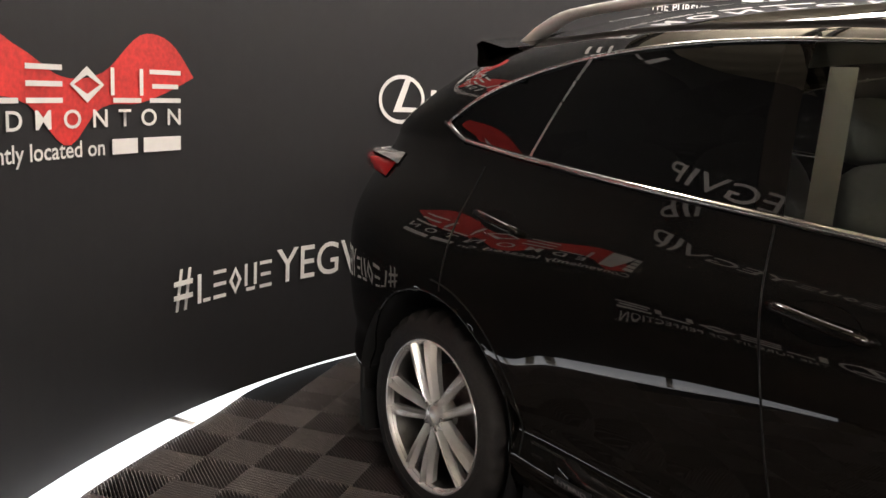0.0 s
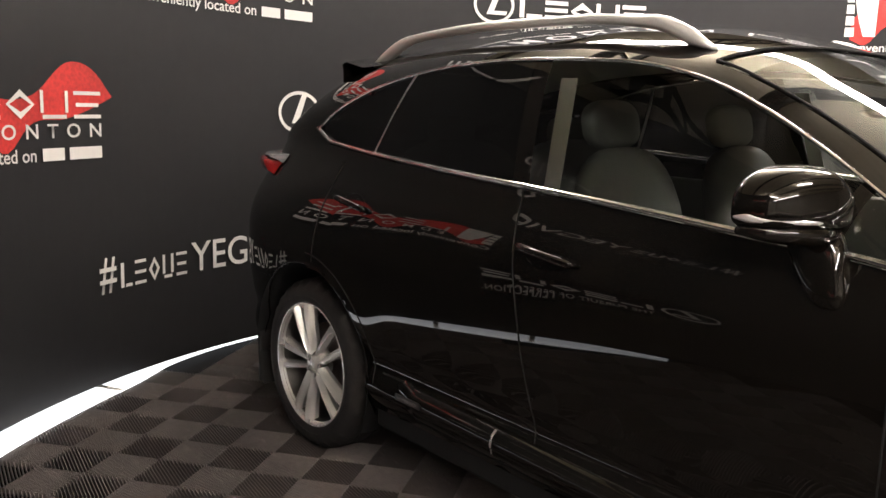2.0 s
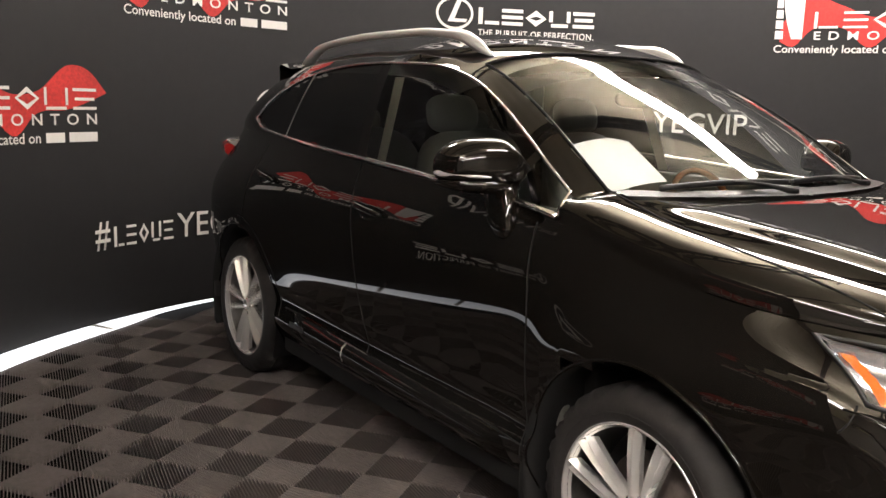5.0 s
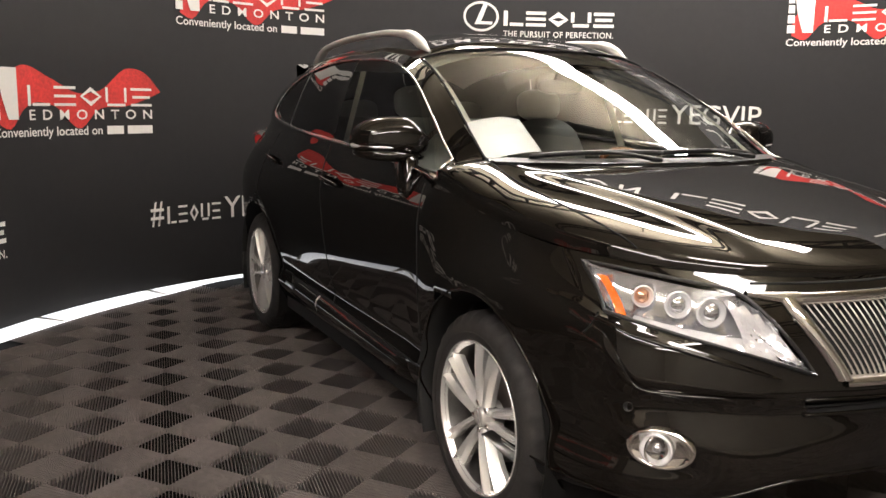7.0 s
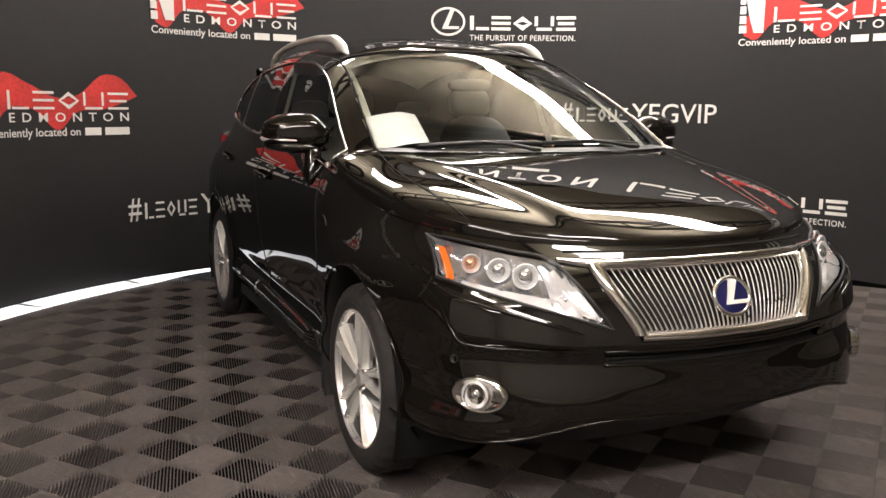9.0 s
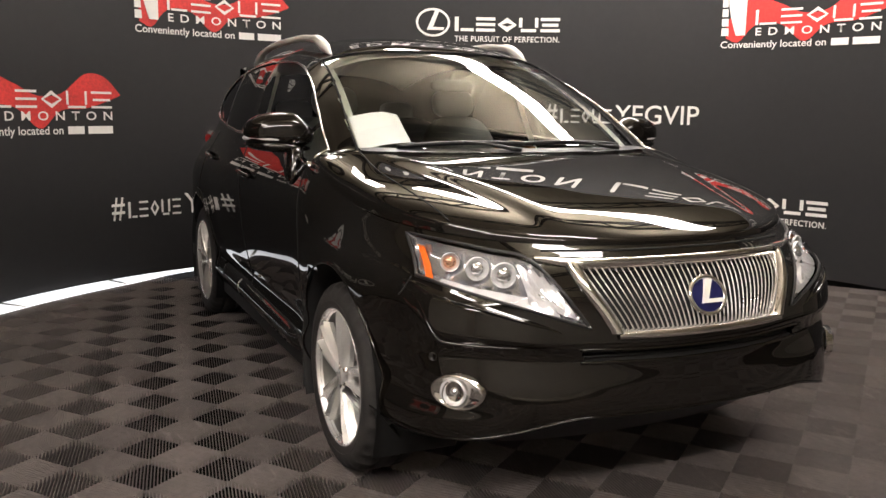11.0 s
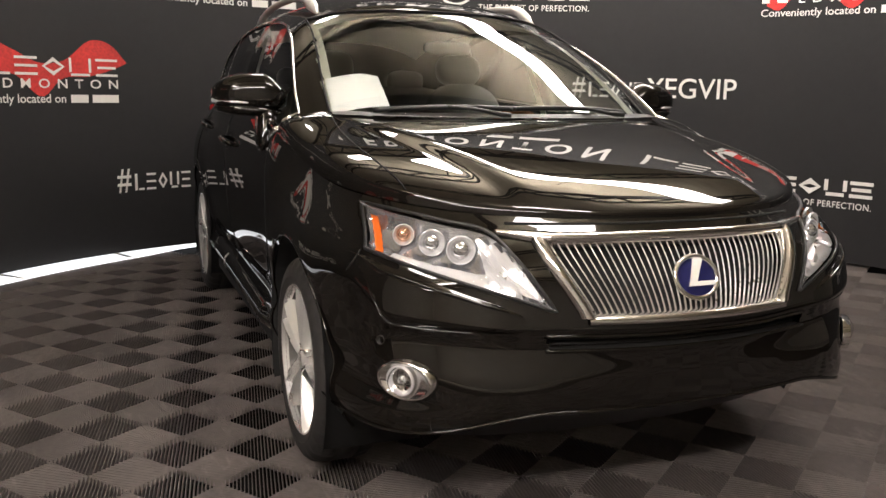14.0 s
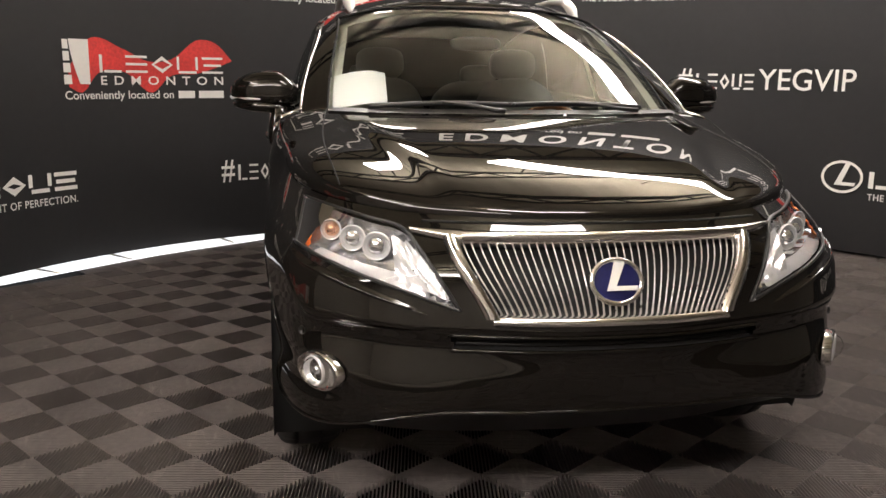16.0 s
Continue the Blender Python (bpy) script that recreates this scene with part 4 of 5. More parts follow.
# fog lamps, sensors, washer covers, chin
for side in (-1, 1):
    y0, z0 = 0.785, 0.507
    c = nose_point(y0, z0, 0.004, side)
    tx = (nose_point(y0 + 0.02, z0, 0, side) - nose_point(y0 - 0.02, z0, 0, side)).normalized()
    tz = (nose_point(y0, z0 + 0.02, 0, side) - nose_point(y0, z0 - 0.02, 0, side)).normalized()
    nn = tx.cross(tz)
    nn = nn if nn.x > 0 else -nn
    fog = grid_part("fog_lamp", [[c + tx * 0.089 * r * math.cos(t) + tz * 0.055 * r * math.sin(t) + nn * o for t in [2 * math.pi * k / 36 for k in range(37)]] for r, o in ((1.04, -0.012), (1.0, 0.012), (0.93, 0.015), (0.86, 0.011), (0.6, 0.005), (0.02, 0.003))],
                    CHROME, car, "oval chrome fog lamp", flip=side > 0)
    rim_disc("bulb_ring", c + tx * 0.010 + nn * 0.014, nn, 0.044, 0.020, REFLECTOR, fog)
    bm = bmesh.new()
    ellipsoid(bm, c + tx * 0.010 + nn * 0.002, (0.013, 0.013, 0.013))
    part("bulb", bm, BULB, fog)
    bm = bmesh.new()
    ellipsoid(bm, c + tx * 0.010 + nn * 0.008, (0.016, 0.041, 0.041))
    part("lens", bm, LENS, fog, "clear round lens")
    sc = nose_point(0.832, 0.601, 0.001, side)
    rim_disc("parking_sensor", sc, Vector((0.75, side * 0.66, 0.05)), 0.013, 0.002, BLACK_TRIM, car, "round parking sensor", 16)
    w = [nose_point(y, z, 0.009, side) for y, z in [(0.62, 0.690), (0.625, 0.668), (0.66, 0.670), (0.705, 0.678)]]
    tube("washer_cover", [w[0].lerp(w[1], i / 4) for i in range(4)] + [w[1].lerp(w[2], i / 6) for i in range(6)] + [w[2].lerp(w[3], i / 6) for i in range(7)], 0.0013, GREY_LENS, car)
chin = []
for i in range(-44, 45):
    c_ = abs(i) / 44 * 0.93
    p = skin(c_, hem(c_) + 0.006, 0.002)
    chin.append(Vector((p.x, math.copysign(p.y, i), p.z)))
tube("chin_lip", chin, 0.0045, PAINT, car, "gloss black chin edge")
rows = []
for i in range(-44, 45):
    c_ = abs(i) / 44 * 0.95
    row = []
    for k in range(6):
        p = skin(c_, hem(c_) + 0.01) * 1
        f = k / 5
        p = Vector((p.x - (0.012 + 0.30 * f) * (0.6 if p.x < 1.9 else 1), p.y * (1 - 0.05 * f * f), p.z * (1 - f) + 0.245 * f))
        row.append(Vector((p.x, math.copysign(p.y, i), p.z)))
    rows.append(row)
grid_part("valance", rows, BLACK_TRIM, car, "matt black lower valance")

# -------- panel gaps
GAP = 0.0026
for side in (-1, 1):
    def gap(pts, r=GAP):
        tube("panel_gap", [side_point(x, z, side, 0.0004) for x, z in pts], r, DARK, car, sides=6)
    gap([(-0.215 - 0.20 * (z - 1.2) * (1 if z > 1.2 else 0.9), z) for z in [0.36 + 0.83 * k / 40 for k in range(41)]])
    gap([(0.935 - 0.10 * (z - 0.75) ** 2, z) for z in [0.36 + 0.74 * k / 40 for k in range(41)]])
    gap([(-1.29 - 0.05 * (1.1 - z), z) for z in [0.80 + 0.40 * k / 20 for k in range(21)]] )
    gap([(-1.37 + (ARCH_R + 0.045) * math.cos(radians(a)), HUB_Z + (ARCH_R + 0.045) * math.sin(radians(a))) for a in range(88, 2, -4)])
    gap([(-0.86 + 1.78 * k / 60, 0.445 - 0.045 * k / 60) for k in range(61)], 0.0035)
    # hood gap along the fender
    pts = []
    for k in range(41):
        x = 1.02 + 0.88 * k / 40
        y = 0.715 + 0.03 * math.sin(k / 40 * math.pi)
        pts.append(Vector((x, side * y, top_z(x, y) + 0.0006)))
    tube("panel_gap", pts, GAP, DARK, car, sides=6)
    tube("panel_gap", [nose_point(y, z, 0.0005, side) for y, z in [(0.855 + 0.03 * k / 10, 0.835 - 0.06 * k / 10) for k in range(11)]], GAP, DARK, car, sides=6)
tube("panel_gap", [Vector((skin(c_of(0.928, y=max(abs(y), 1e-3)), 0.928, 0.0005).x, y, 0.928)) for y in [-0.50 + 1.0 * k / 40 for k in range(41)]], 0.004, DARK, car, sides=6)


# -------- door handles
for side in (-1, 1):
    for x0, z0 in ((-0.045, 1.020), (-1.09, 1.052)):
        h = empty("door_handle", "", "")
        h.parent = car
        tagged(h, "body-coloured pull handle")
        pts = [side_point(x0 - 0.115 + 0.23 * k / 14, z0 + 0.012 - 0.024 * k / 14, side, 0.006 + 0.030 * math.sin(k / 14 * math.pi) ** 0.6) for k in range(15)]
        tube("grip", pts, [0.010] + [0.014] * 13 + [0.010], PAINT, h, flat=0.9)
        tube("grip_edge", [p + Vector((0, side * 0.004, 0.011)) for p in pts[2:-2]], 0.0020, GREY_LENS, h)
        cup = [[side_point(x0 + 0.085 * r * math.cos(t), z0 + 0.042 * r * math.sin(t), side, 0.0012 if r > 0.9 else -0.012) for t in [2 * math.pi * k / 24 for k in range(25)]] for r in (1.0, 0.85, 0.4, 0.02)]
        grid_part("cup", cup, PAINT, h)


# -------- wheels
def make_wheel():
    w = empty("wheel", "", "")
    w.parent = car
    seg = 96
    prof = [(0.252, -0.096), (0.262, -0.107), (0.274, -0.113), (0.300, -0.1165), (0.326, -0.112), (0.346, -0.100), (0.3565, -0.084), (0.3605, -0.062), (0.3615, -0.045), (0.357, -0.043), (0.357, -0.036), (0.3615, -0.034),
            (0.362, 0.0)]
    prof = prof + [(r, -h) for r, h in reversed(prof[:-1])]
    v, f = lathe_data(prof, seg)
    nv = []
    for i, p in enumerate(v):
        row, k = divmod(i, seg)
        if row in (5, 6, 7, 17, 18, 19) and k % 3 == 0:
            s = 0.958
            nv.append((p[0] * s, p[1] * 0.97, p[2] * s))
        else:
            nv.append(p)
    mesh_object("tyre", nv, f, RUBBER, w, "black rubber tyre with blocky tread shoulders")
    tube("bead_line", [(0.292 * math.cos(2 * math.pi * k / 64), 0.1158, 0.292 * math.sin(2 * math.pi * k / 64)) for k in range(64)], 0.0016, RUBBER, w, closed=True, sides=5)
    rim = mesh_object("rim", *lathe_data([(0.2645, 0.100), (0.2655, 0.1085), (0.262, 0.1125), (0.257, 0.109), (0.253, 0.097), (0.246, 0.088)], 72), ALLOY, w, "silver alloy rim")
    mesh_object("barrel", *lathe_data([(0.247, 0.089), (0.238, 0.060), (0.226, 0.0), (0.228, -0.09), (0.248, -0.10)], 72), BARREL, w, "shaded inner rim barrel")
    for i in range(5):
        for s in (-1, 1):
            a = radians(90 + 72 * i)
            bm = bmesh.new()
            rows = []
            for k in range(9):
                t = k / 8
                r = 0.040 + 0.211 * t
                off = s * (0.0175 + 0.036 * t)
                hw = 0.0120 + 0.0125 * t
                top = 0.084 + 0.018 * math.sin(t * math.pi * 0.60)
                col = []
                for d, dz in ((-hw, -0.030), (-hw, -0.012), (-hw * 0.58, 0.010), (0, -0.010), (hw * 0.58, 0.010), (hw, -0.012), (hw, -0.030)):
                    lift = -0.009 * t * (1 if (d * s) > 0 else 0)
                    q = Vector((r, top + dz + lift, off + d))
                    ca, sa = math.cos(a), math.sin(a)
                    col.append(bm.verts.new((q.x * ca - q.z * sa, q.y, q.x * sa + q.z * ca)))
                rows.append(col)
            for p, q in zip(rows, rows[1:]):
                for m in range(6):
                    bm.faces.new((p[m], p[m + 1], q[m + 1], q[m]))
            bm.faces.new(rows[0])
            bm.faces.new(list(reversed(rows[-1])))
            bmesh.ops.recalc_face_normals(bm, faces=bm.faces)
            part("spoke", bm, ALLOY, w, smooth=False)
    mesh_object("hub", *lathe_data([(0.060, 0.03), (0.060, 0.078), (0.054, 0.087), (0.034, 0.089), (0.032, 0.098), (0.026, 0.101), (0.001, 0.102)], 36), ALLOY, w, "silver hub with round cap")
    for i in range(5):
        a = radians(54 + 72 * i)
        v, f = lathe_data([(0.0115, 0.05), (0.0115, 0.090), (0.009, 0.094), (0.0005, 0.095)], 12)
        mesh_object("lug_nut", [(p[0] + 0.049 * math.cos(a), p[1], p[2] + 0.049 * math.sin(a)) for p in v], f, CHROME, w)
    mesh_object("brake_disc", *lathe_data([(0.03, 0.012), (0.165, 0.012), (0.165, -0.012), (0.03, -0.012)], 48), BRAKE, w, "dark iron brake disc")
    # black disc added so the openings between spokes look deep in shade
    mesh_object("spoke_shade_disc", *lathe_data([(0.001, -0.03), (0.222, -0.03)], 36), DARK, w)
    return w


wheel = make_wheel()
wheel.matrix_basis = pose(1.37, 0.813, 0.3565, 0, 14, 0)
for x, side, turn in ((-1.37, 1, 40), (1.37, -1, -9), (-1.37, -1, 20)):
    m = pose(x, 0.813 * side, 0.3565 if side > 0 else 0.3475, 0, 0, 0 if side > 0 else 180) @ pose(0, 0, 0, 0, turn, 0)
    copy_thing(wheel, m).parent = car

for side in (-1, 1):
    for wx in WHEELS:
        rows = []
        for a in range(-28, 209, 4):
            ca, sa = math.cos(radians(a)), math.sin(radians(a))
            rows.append([Vector((wx + r * ca, y * side, HUB_Z + r * sa)) for r, y in ((ARCH_R + 0.012, 0.93), (ARCH_R - 0.004, 0.922), (ARCH_R - 0.002, 0.86), (ARCH_R, 0.60), (0.05, 0.59))])
        grid_part("wheel_liner", rows, DARK, car, "black plastic wheel arch liner")
        tube("arch_lip", [side_point(wx + ARCH_R * math.cos(radians(a)), HUB_Z + ARCH_R * math.sin(radians(a)), side, -0.003) for a in range(-16, 197, 3)], 0.005, PAINT, car)
    for x, z0, z1 in ((-1.80, 0.16, 0.40), (0.925, 0.17, 0.36)):
        bm = bmesh.new()
        box(bm, x - 0.012, x + 0.012, side * 0.87 - 0.055, side * 0.87 + 0.055, z0, z1, 0.006)
        part("mud_flap", bm, BLACK_TRIM, car, "black rubber mud flap")

# -------- sill, badge, underside
for side in (-1, 1):
    rows = []
    for i in range(61):
        x = -0.78 + 1.68 * i / 60
        e = min(1.0, min(i, 60 - i) / 5)
        dz = -0.045 * i / 60
        rows.append([Vector((x, side * (0.895 + (y - 0.895) * (0.3 + 0.7 * e)), z)) for y, z in ((0.905, 0.452 + dz), (0.925, 0.442 + dz), (0.945, 0.425 + dz), (0.950, 0.395 + dz), (0.938, 0.360 + dz), (0.915, 0.325 + dz * 0.5), (0.88, 0.29))])
    sill = grid_part("sill", rows, PAINT, car, "gloss black side skirt")
    tube("joint", [Vector((-0.23, side * (y + 0.001), z)) for y, z in ((0.925, 0.428), (0.945, 0.410), (0.949, 0.382), (0.937, 0.347))], 0.004, SATIN, sill)
    plate = bmesh.new()
    box(plate, -0.73, -0.59, side * 0.9515 - 0.003, side * 0.9515 + 0.003, 0.388, 0.412, 0.002)
    plate = part("badge_plate", plate, BLACK_TRIM, sill, "small black name plate")
    me = text_mesh("HYBRID", 0.02)
    me.materials.append(GREY_LENS)
    co = np.array([v_.co[:2] for v_ in me.vertices])
    lo, hi = co.min(0), co.max(0)
    for v_ in me.vertices:
        u, w_ = (v_.co.x - lo[0]) / (hi[0] - lo[0]), (v_.co.y - lo[1]) / (hi[1] - lo[1])
        v_.co = Vector((-0.715 + 0.11 * (u if side < 0 else 1 - u), side * 0.9560, 0.394 + 0.012 * w_))
    new("lettering", me).parent = sill
bm = bmesh.new()
box(bm, -2.1, 1.75, -0.58, 0.58, 0.22, 0.42, 0.03)
box(bm, -0.93, 0.92, -0.89, 0.89, 0.21, 0.42, 0.02)
part("underbody", bm, DARK, car, "black underbody")
bm = bmesh.new()
ellipsoid(bm, (1.55, -0.2, 0.19), (0.10, 0.16, 0.035), 3)
part("tow_hook", bm, BRAKE, car)

# -------- mirrors
for side in (-1, 1):
    mir = empty("door_mirror", "", "")
    mir.parent = car
    tagged(mir, "black door mirror with silver lower strip")
    bm = bmesh.new()
    ellipsoid(bm, (0, 0, 0), (0.105, 0.148, 0.088), 2.6, nu=40, nv=24)
    for v_ in bm.verts:
        k = v_.co.y * side / 0.148
        o = max(k, 0)
        v_.co.z *= 1 - 0.16 * o * o - 0.05 * k
        v_.co.z -= 0.004 * o * o
        if v_.co.z > 0:
            v_.co.z *= 1 - 0.55 * smoothstep(0.35, 1.0, -k)
        v_.co.x -= 0.030 * k
        if v_.co.x < -0.02:
            v_.co.x = -0.02 + (v_.co.x + 0.02) * 0.45
        if v_.co.z < -0.035:
            v_.co.z = -0.035 + (v_.co.z + 0.035) * 0.55
        v_.co += Vector((0.675, side * 0.955, 1.250))
    part("housing", bm, PAINT, mir, "gloss black mirror shell")
    signal = [Vector((0.672 + 0.107 * math.cos(radians(a)) - 0.030 * math.sin(radians(a)), side * (0.955 + 0.139 * math.sin(radians(a))), 1.220 + 0.008 * math.sin(radians(a)))) for a in range(8, 94, 4)]
    tube("signal_strip", signal, [0.002 + 0.017 * (k / 21) ** 0.55 - 0.012 * max(0, k - 17) / 4 for k in range(len(signal))], REFLECTOR, mir, "silver turn signal strip", flat=0.7)
    lower = [Vector((0.668 + 0.090 * math.cos(radians(a)) - 0.025 * math.sin(radians(a)), side * (0.950 + 0.135 * math.sin(radians(a))), 1.190 + 0.008 * math.sin(radians(a)))) for a in range(-60, 100, 8)]
    tube("lower_shell", lower, [0.008 + 0.016 * math.sin(math.pi * k / (len(lower) - 1)) for k in range(len(lower))], PAINT, mir, "black lower mirror edge")
    bm = bmesh.new()
    box(bm, 0.642, 0.647, side * 0.950 - 0.105, side * 0.945 + 0.105, 1.200, 1.300, 0.002)
    part("mirror_glass", bm, CHROME, mir)
    bm = bmesh.new()
    ellipsoid(bm, (0, 0, 0), (0.062, 0.040, 0.098), 2.8, nu=28, nv=18)
    for v_ in bm.verts:
        k = v_.co.z / 0.098
        v_.co.x = v_.co.x * (1 + 0.22 * k) - 0.040 * k
        v_.co.y -= side * 0.012 * k
        v_.co += Vector((0.745, side * 0.905, 1.125))
    part("arm", bm, PAINT, mir, "gloss black mirror foot on the door")

# -------- roof rails, spoiler, tail lamps
for side in (-1, 1):
    n = 40
    pts, rad = [], []
    for i in range(n + 1):
        t = i / n
        x = 0.215 - 1.70 * t
        y = 0.560 - 0.035 * t ** 2 + 0.012 * math.sin(math.pi * t)
        lift = 0.058 * smoothstep(-0.02, 0.13, t) * smoothstep(1.02, 0.84, t)
        pts.append(Vector((x, side * y, top_z(x, y) + lift)))
        rad.append(0.008 + 0.021 * smoothstep(0.0, 0.055, t) - 0.009 * smoothstep(0.09, 0.20, t) + 0.008 * smoothstep(0.82, 0.92, t) - 0.012 * smoothstep(0.95, 1.0, t))
    rail = tube("roof_rail", pts, rad, RAIL, car, "satin silver roof rail", sides=12, flat=0.85, up=(0, 0, 1))
    rows = [[skin(2.28 + 0.38 * k / 16, 1.098 + 0.060 * i / 10, 0.004 + 0.064 * (math.sin(math.pi * k / 16) * math.sin(math.pi * (0.12 + 0.86 * i / 10))) ** 0.6) for k in range(17)] for i in range(11)]
    rows = [[Vector((p.x, p.y * side, p.z)) for p in r] for r in rows]
    tail = grid_part("tail_lamp", rows, RED_LENS, car, "red and smoked wraparound tail lamp")
    rows = [[skin(2.26 + 0.40 * k / 16, 1.148 + 0.042 * i / 6, 0.005 + 0.058 * math.sin(math.pi * k / 16) ** 0.6 * (1 - (i / 6) ** 1.5)) for k in range(17)] for i in range(7)]
    grid_part("upper_lens", [[Vector((p.x, p.y * side, p.z)) for p in r] for r in rows], GREY_LENS, tail, "smoked grey upper lens")
rows = []
for i in range(31):
    y = -0.60 + 1.2 * i / 30
    b = 0.05 + 0.11 * (abs(y) / 0.6) ** 2
    d = (abs(y) / 0.6) ** 2
    rows.append([Vector((-1.50 + b, y, top_z(-1.50 + b, abs(y)) + 0.004)), Vector((-1.64 + b, y, top_z(-1.60 + b, abs(y)) + 0.016)), Vector((-1.77 + b, y, 1.662 - 0.052 * d)), Vector((-1.80 + b, y, 1.650 - 0.052 * d)),
                 Vector((-1.79 + b, y, 1.632 - 0.06 * d)), Vector((-1.79 + b, y, top_z(-1.79 + b, abs(y)) + 0.004)), Vector((-1.74 + b, y, top_z(-1.74 + b, abs(y)) - 0.012))])
grid_part("spoiler", rows, PAINT, car, "gloss black tailgate spoiler")
tube("aerial", [(-1.35, 0.0, top_z(-1.35, 0.0) + 0.0), (-1.38, 0.0, top_z(-1.38, 0.0) + 0.03), (-1.43, 0, top_z(-1.43, 0) + 0.05)], [0.03, 0.02, 0.008], PAINT, car)

# -------- cabin inside
def head_liner():
    rows = []
    for i in range(41):
        x = 0.33 - 1.95 * i / 40
        rows.append([Vector((x, y, top_z(x, abs(y)) - 0.035)) for y in [-0.60 + 1.2 * k / 16 for k in range(17)]])
    return grid_part("headliner", rows, PARCHMENT, car, "pale fabric headliner", flip=True)


head_liner()
bm = bmesh.new()
box(bm, -2.0, 1.10, -0.80, 0.80, 0.40, 0.46, 0.01)
part("cabin_floor", bm, DASH, car)
bm = bmesh.new()
box(bm, 1.02, 1.08, -0.78, 0.78, 0.42, 1.10, 0.02)
part("firewall", bm, DARK, car)
bm = bmesh.new()
box(bm, -1.75, -1.70, -0.76, 0.76, 0.42, 1.10, 0.02)
part("cargo_cover", bm, DASH, car)
rows = []
for i in range(33):
    y = -0.78 + 1.56 * i / 32
    hood_ = 0.035 * math.exp(-((y - 0.37) / 0.18) ** 2)
    rows.append([Vector((x, y, z)) for x, z in ((1.10, 1.120), (1.0, 1.118), (0.85, 1.105 + hood_ * 0.6), (0.74, 1.085 + hood_), (0.69, 1.04 + hood_), (0.68, 0.95), (0.72, 0.80), (0.80, 0.70))])
grid_part("dashboard", rows, DASH, car, "dark padded dashboard", flip=True)
tube("steering_wheel", [(0.52 - 0.08 * math.sin(t), 0.37 + 0.19 * math.cos(t), 1.02 + 0.17 * math.sin(t)) for t in [2 * math.pi * k / 40 for k in range(40)]], 0.016, WOOD, car, "wood and leather steering wheel", closed=True)
bm = bmesh.new()
ellipsoid(bm, (0.53, 0.37, 1.02), (0.03, 0.075, 0.06), 2.6)
part("wheel_boss", bm, DASH, car)
for side in (-1, 1):
    for x0 in (0.10,):
        seat = empty("seat", "", "")
        seat.parent = car
        tagged(seat, "grey leather front seat")
        y = 0.37 * side
        bm = bmesh.new()
        ellipsoid(bm, (x0 + 0.06, y, 0.66), (0.27, 0.25, 0.12), 3.2)
        part("cushion", bm, LEATHER, seat)
        bm = bmesh.new()
        ellipsoid(bm, (x0 - 0.26, y, 0.99), (0.09, 0.24, 0.34), 3.0, Matrix.Rotation(radians(-18), 3, "Y"))
        part("backrest", bm, LEATHER, seat)
        bm = bmesh.new()
        ellipsoid(bm, (x0 - 0.40, y, 1.39), (0.05, 0.13, 0.085), 3.0, Matrix.Rotation(radians(-12), 3, "Y"))
        part("headrest", bm, LEATHER, seat)
        for dy in (-0.05, 0.05):
            tube("headrest_post", [(x0 - 0.365, y + dy, 1.22), (x0 - 0.39, y + dy, 1.36)], 0.006, CHROME, seat)
    bm = bmesh.new()
    box(bm, -1.0, 0.98, side * 0.80 - 0.02, side * 0.80 + 0.02, 0.45, 1.13, 0.012)
    part("door_trim", bm, LEATHER, car, "grey inner door panel")
    low = [side_point(x, 1.15, side, -0.045) for x in (-0.165, -0.150, -0.115, -0.100)]
    high = [side_point(x, 1.56, side, -0.035) for x in (-0.225, -0.210, -0.175, -0.160)]
    rows = [[a.lerp(b, k / 12) for a, b in zip(low, high)] for k in range(13)]
    grid_part("pillar_trim", rows, PARCHMENT, car, "pale inner pillar trim")
    rows = [[screen_point(side * u, v / 16, -0.035) for u in (1.0, 0.965, 0.93)] for v in range(1, 17)]
    grid_part("pillar_trim", rows, PARCHMENT, car, "pale inner pillar trim")
    bm = bmesh.new()
    ellipsoid(bm, (-1.05, 0.36 * side, 0.98), (0.10, 0.34, 0.33), 3.2, Matrix.Rotation(radians(-20), 3, "Y"))
    part("rear_seat", bm, LEATHER, car, "grey leather rear seat back")
    bm = bmesh.new()
    ellipsoid(bm, (-1.16, 0.36 * side, 1.33), (0.045, 0.12, 0.07), 3.0)
    part("rear_headrest", bm, LEATHER, car)
bm = bmesh.new()
ellipsoid(bm, (0.44, 0.0, 1.475), (0.018, 0.12, 0.032), 3.0)
part("rear_view_mirror", bm, BLACK_TRIM, car, "black rear-view mirror")

# white sheet behind the windscreen
def sheet():
    ob = empty("paper_sheet", "blank white paper sheet propped behind the windscreen", "paper")
    n = 14
    low, low_in, top, top_in = (Vector(c) for c in ((1.008, -0.682, 1.196), (1.035, -0.463, 1.225), (0.800, -0.660, 1.336), (0.838, -0.454, 1.362)))
    def P(u, v):
        v = min(v, 1 - 0.09 * max(0, u - 0.72) / 0.28)
        p = low.lerp(low_in, u).lerp(top.lerp(top_in, u), v)
        s_ = p.z + 0.02 - top_z(p.x, abs(p.y))
        return p - Vector((0.45, 0, 0.89)) * max(s_, 0) + Vector((0, 0, 0.006 * math.sin(u * 3)))
    front = [[P(i / n, k / n) for k in range(n + 1)] for i in range(n + 1)]
    grid_part("sheet", front, PAPER, ob)
    return ob


sheet()


# ---------------------------------------------------------------- ribbed floor tiles, laid last
PITCH, TURNED = 0.20404, 36.40
OFF = Vector((-0.61726, -0.08253)) * PITCH


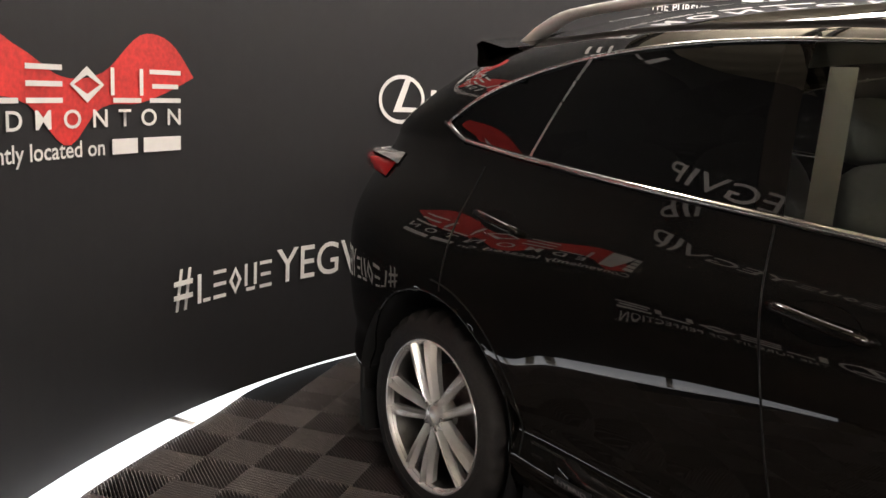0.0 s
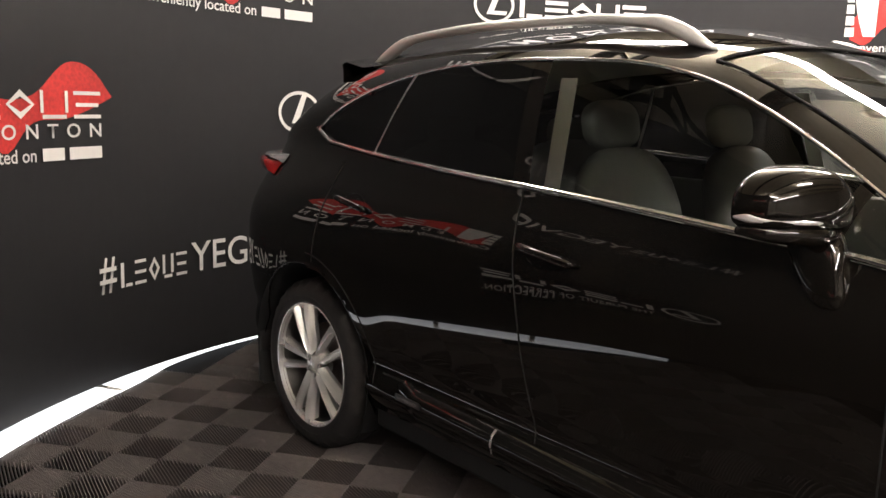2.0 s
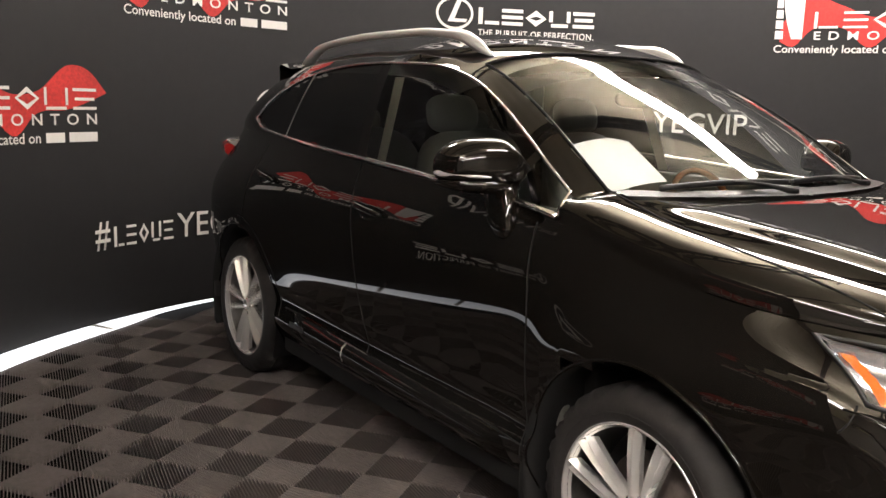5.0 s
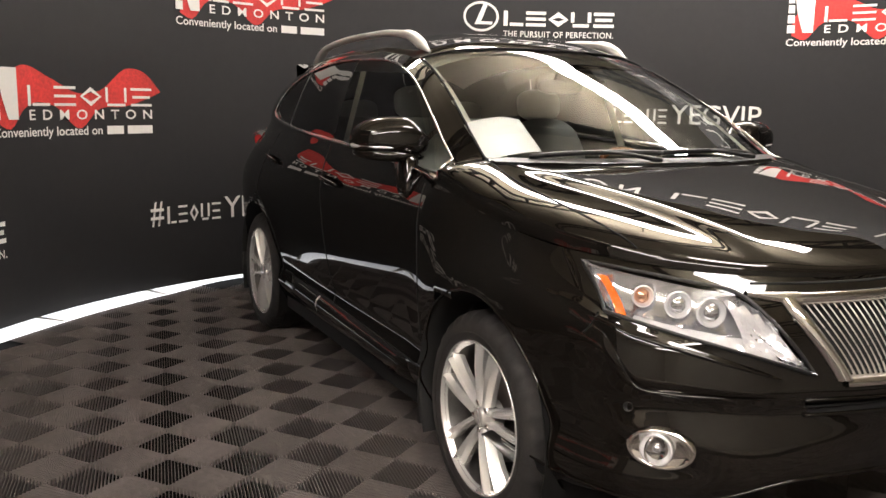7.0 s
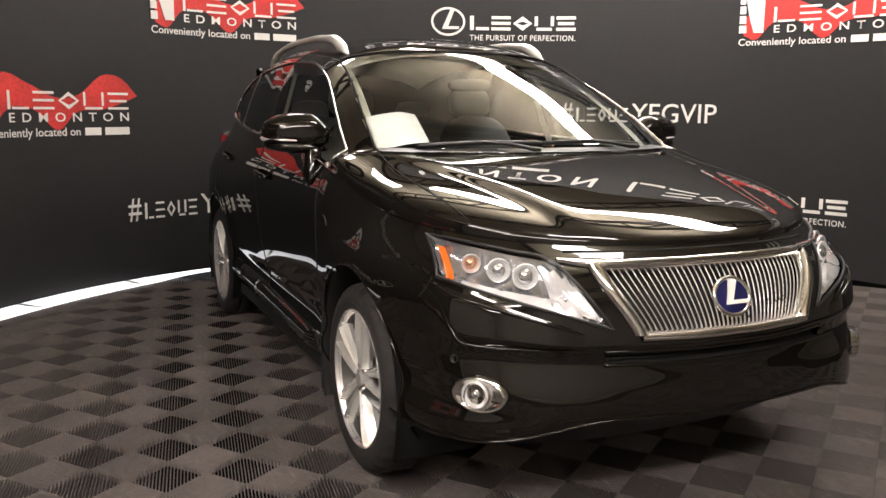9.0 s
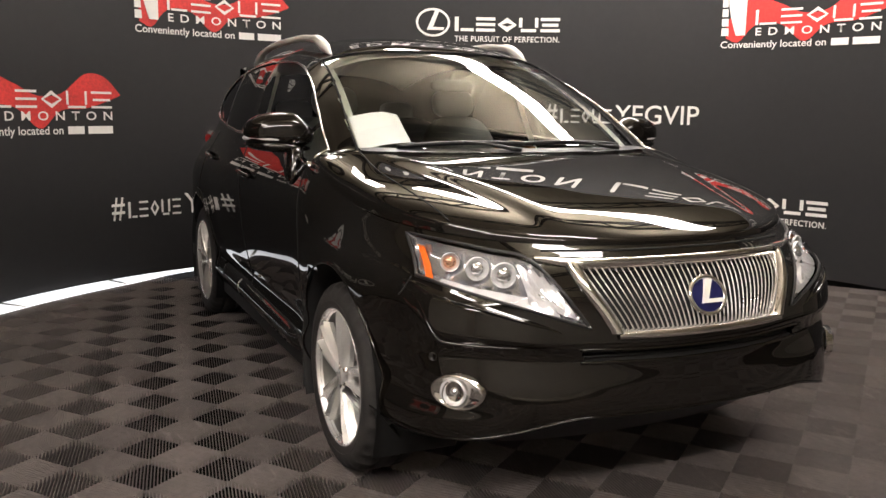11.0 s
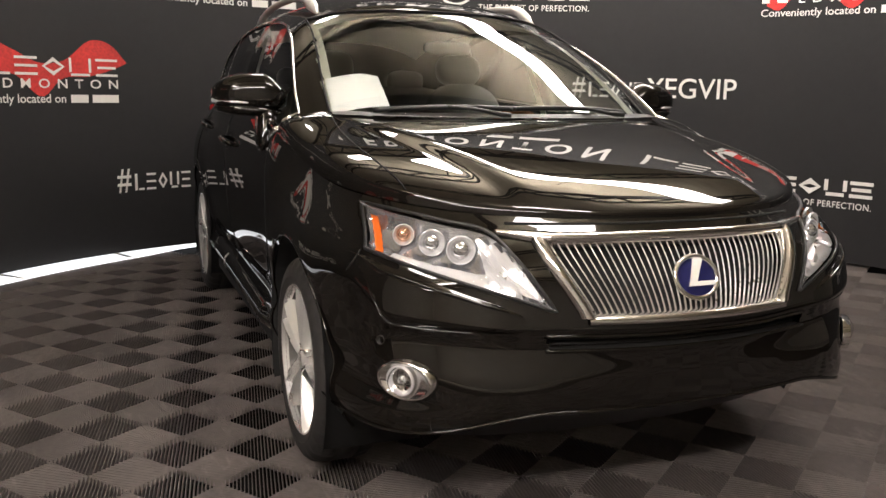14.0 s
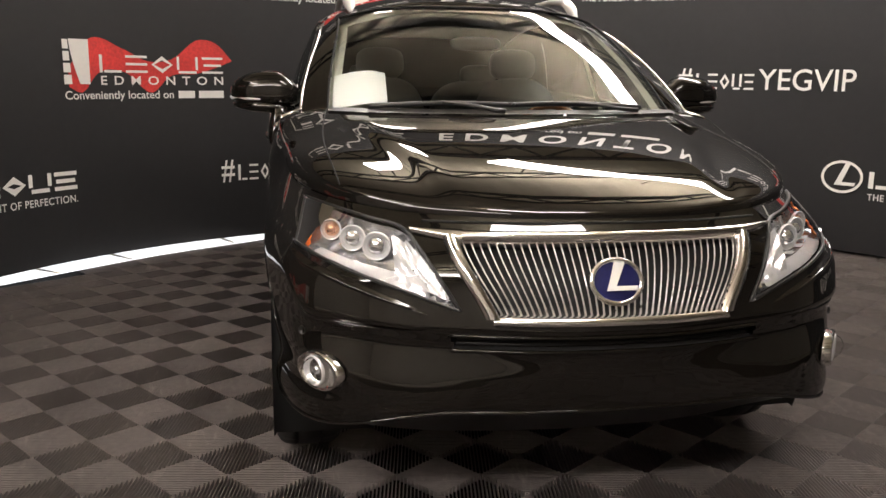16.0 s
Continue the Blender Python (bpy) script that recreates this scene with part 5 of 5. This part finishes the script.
def tile_mesh():
    """A tile of two by two squares, with bars laid along their diagonals in turn."""
    verts, faces = [], []
    step = PITCH * math.sqrt(2) / 23
    def clip(poly, axis, lim, keep_less):
        out = []
        for a, b in zip(poly, poly[1:] + poly[:1]):
            ia, ib = (a[axis] <= lim) == keep_less or a[axis] == lim, (b[axis] <= lim) == keep_less or b[axis] == lim
            if ia:
                out.append(a)
            if ia != ib:
                t = (lim - a[axis]) / (b[axis] - a[axis])
                out.append((a[0] + t * (b[0] - a[0]), a[1] + t * (b[1] - a[1])))
        return out
    for i in range(2):
        for j in range(2):
            x0, y0 = i * PITCH, j * PITCH
            x1, y1 = x0 + PITCH - 0.0012, y0 + PITCH - 0.0012
            d = (1, -1) if (i + j) % 2 == 0 else (1, 1)
            d = (d[0] / math.sqrt(2), d[1] / math.sqrt(2))
            nrm = (-d[1], d[0])
            cx, cy = x0 + PITCH / 2, y0 + PITCH / 2
            for k in range(-12, 13):
                o, hw = k * step, step * 0.10
                poly = [(cx + nrm[0] * (o + s1 * hw) + d[0] * s2 * 0.3, cy + nrm[1] * (o + s1 * hw) + d[1] * s2 * 0.3) for s1, s2 in ((-1, -1), (1, -1), (1, 1), (-1, 1))]
                for axis, lim, less in ((0, x1, True), (0, x0, False), (1, y1, True), (1, y0, False)):
                    poly = clip(poly, axis, lim, less) if poly else poly
                if len(poly) < 3:
                    continue
                b = len(verts)
                n = len(poly)
                verts += [(p[0], p[1], -0.0005) for p in poly] + [(p[0], p[1], -0.024) for p in poly]
                faces.append(tuple(range(b, b + n)))
                for m in range(n):
                    faces.append((b + m, b + n + m, b + n + (m + 1) % n, b + (m + 1) % n))
    me = bpy.data.meshes.new("tile")
    me.from_pydata(verts, [], faces)
    me.materials.append(TILE)
    me.update()
    bm = bmesh.new()
    bm.from_mesh(me)
    bmesh.ops.recalc_face_normals(bm, faces=bm.faces)
    bm.to_mesh(me)
    bm.free()
    return me


floor_tiles = tagged(empty("tiled_floor", "grey ribbed interlocking plastic floor tiles in a checkered weave", "floor"), kind="structure")
floor_tiles.matrix_basis = SLOPE
TM = tile_mesh()
turn = Matrix.Rotation(radians(TURNED), 4, "Z")
for i in range(-16, 17):
    for j in range(-16, 17):
        c = turn @ Vector(((2 * i + 1) * PITCH + OFF.x, (2 * j + 1) * PITCH + OFF.y, 0))
        if math.hypot(c.x - CX, c.y - CY) < RW + 0.02 or (c.x > 0.5 and -3.3 < c.y < 2.4 and math.hypot(c.x - CX, c.y - CY) < 4.6):
            o = new("tile", TM)
            o.parent = floor_tiles
            o.matrix_basis = turn @ Matrix.Translation((2 * i * PITCH + OFF.x, 2 * j * PITCH + OFF.y, 0))
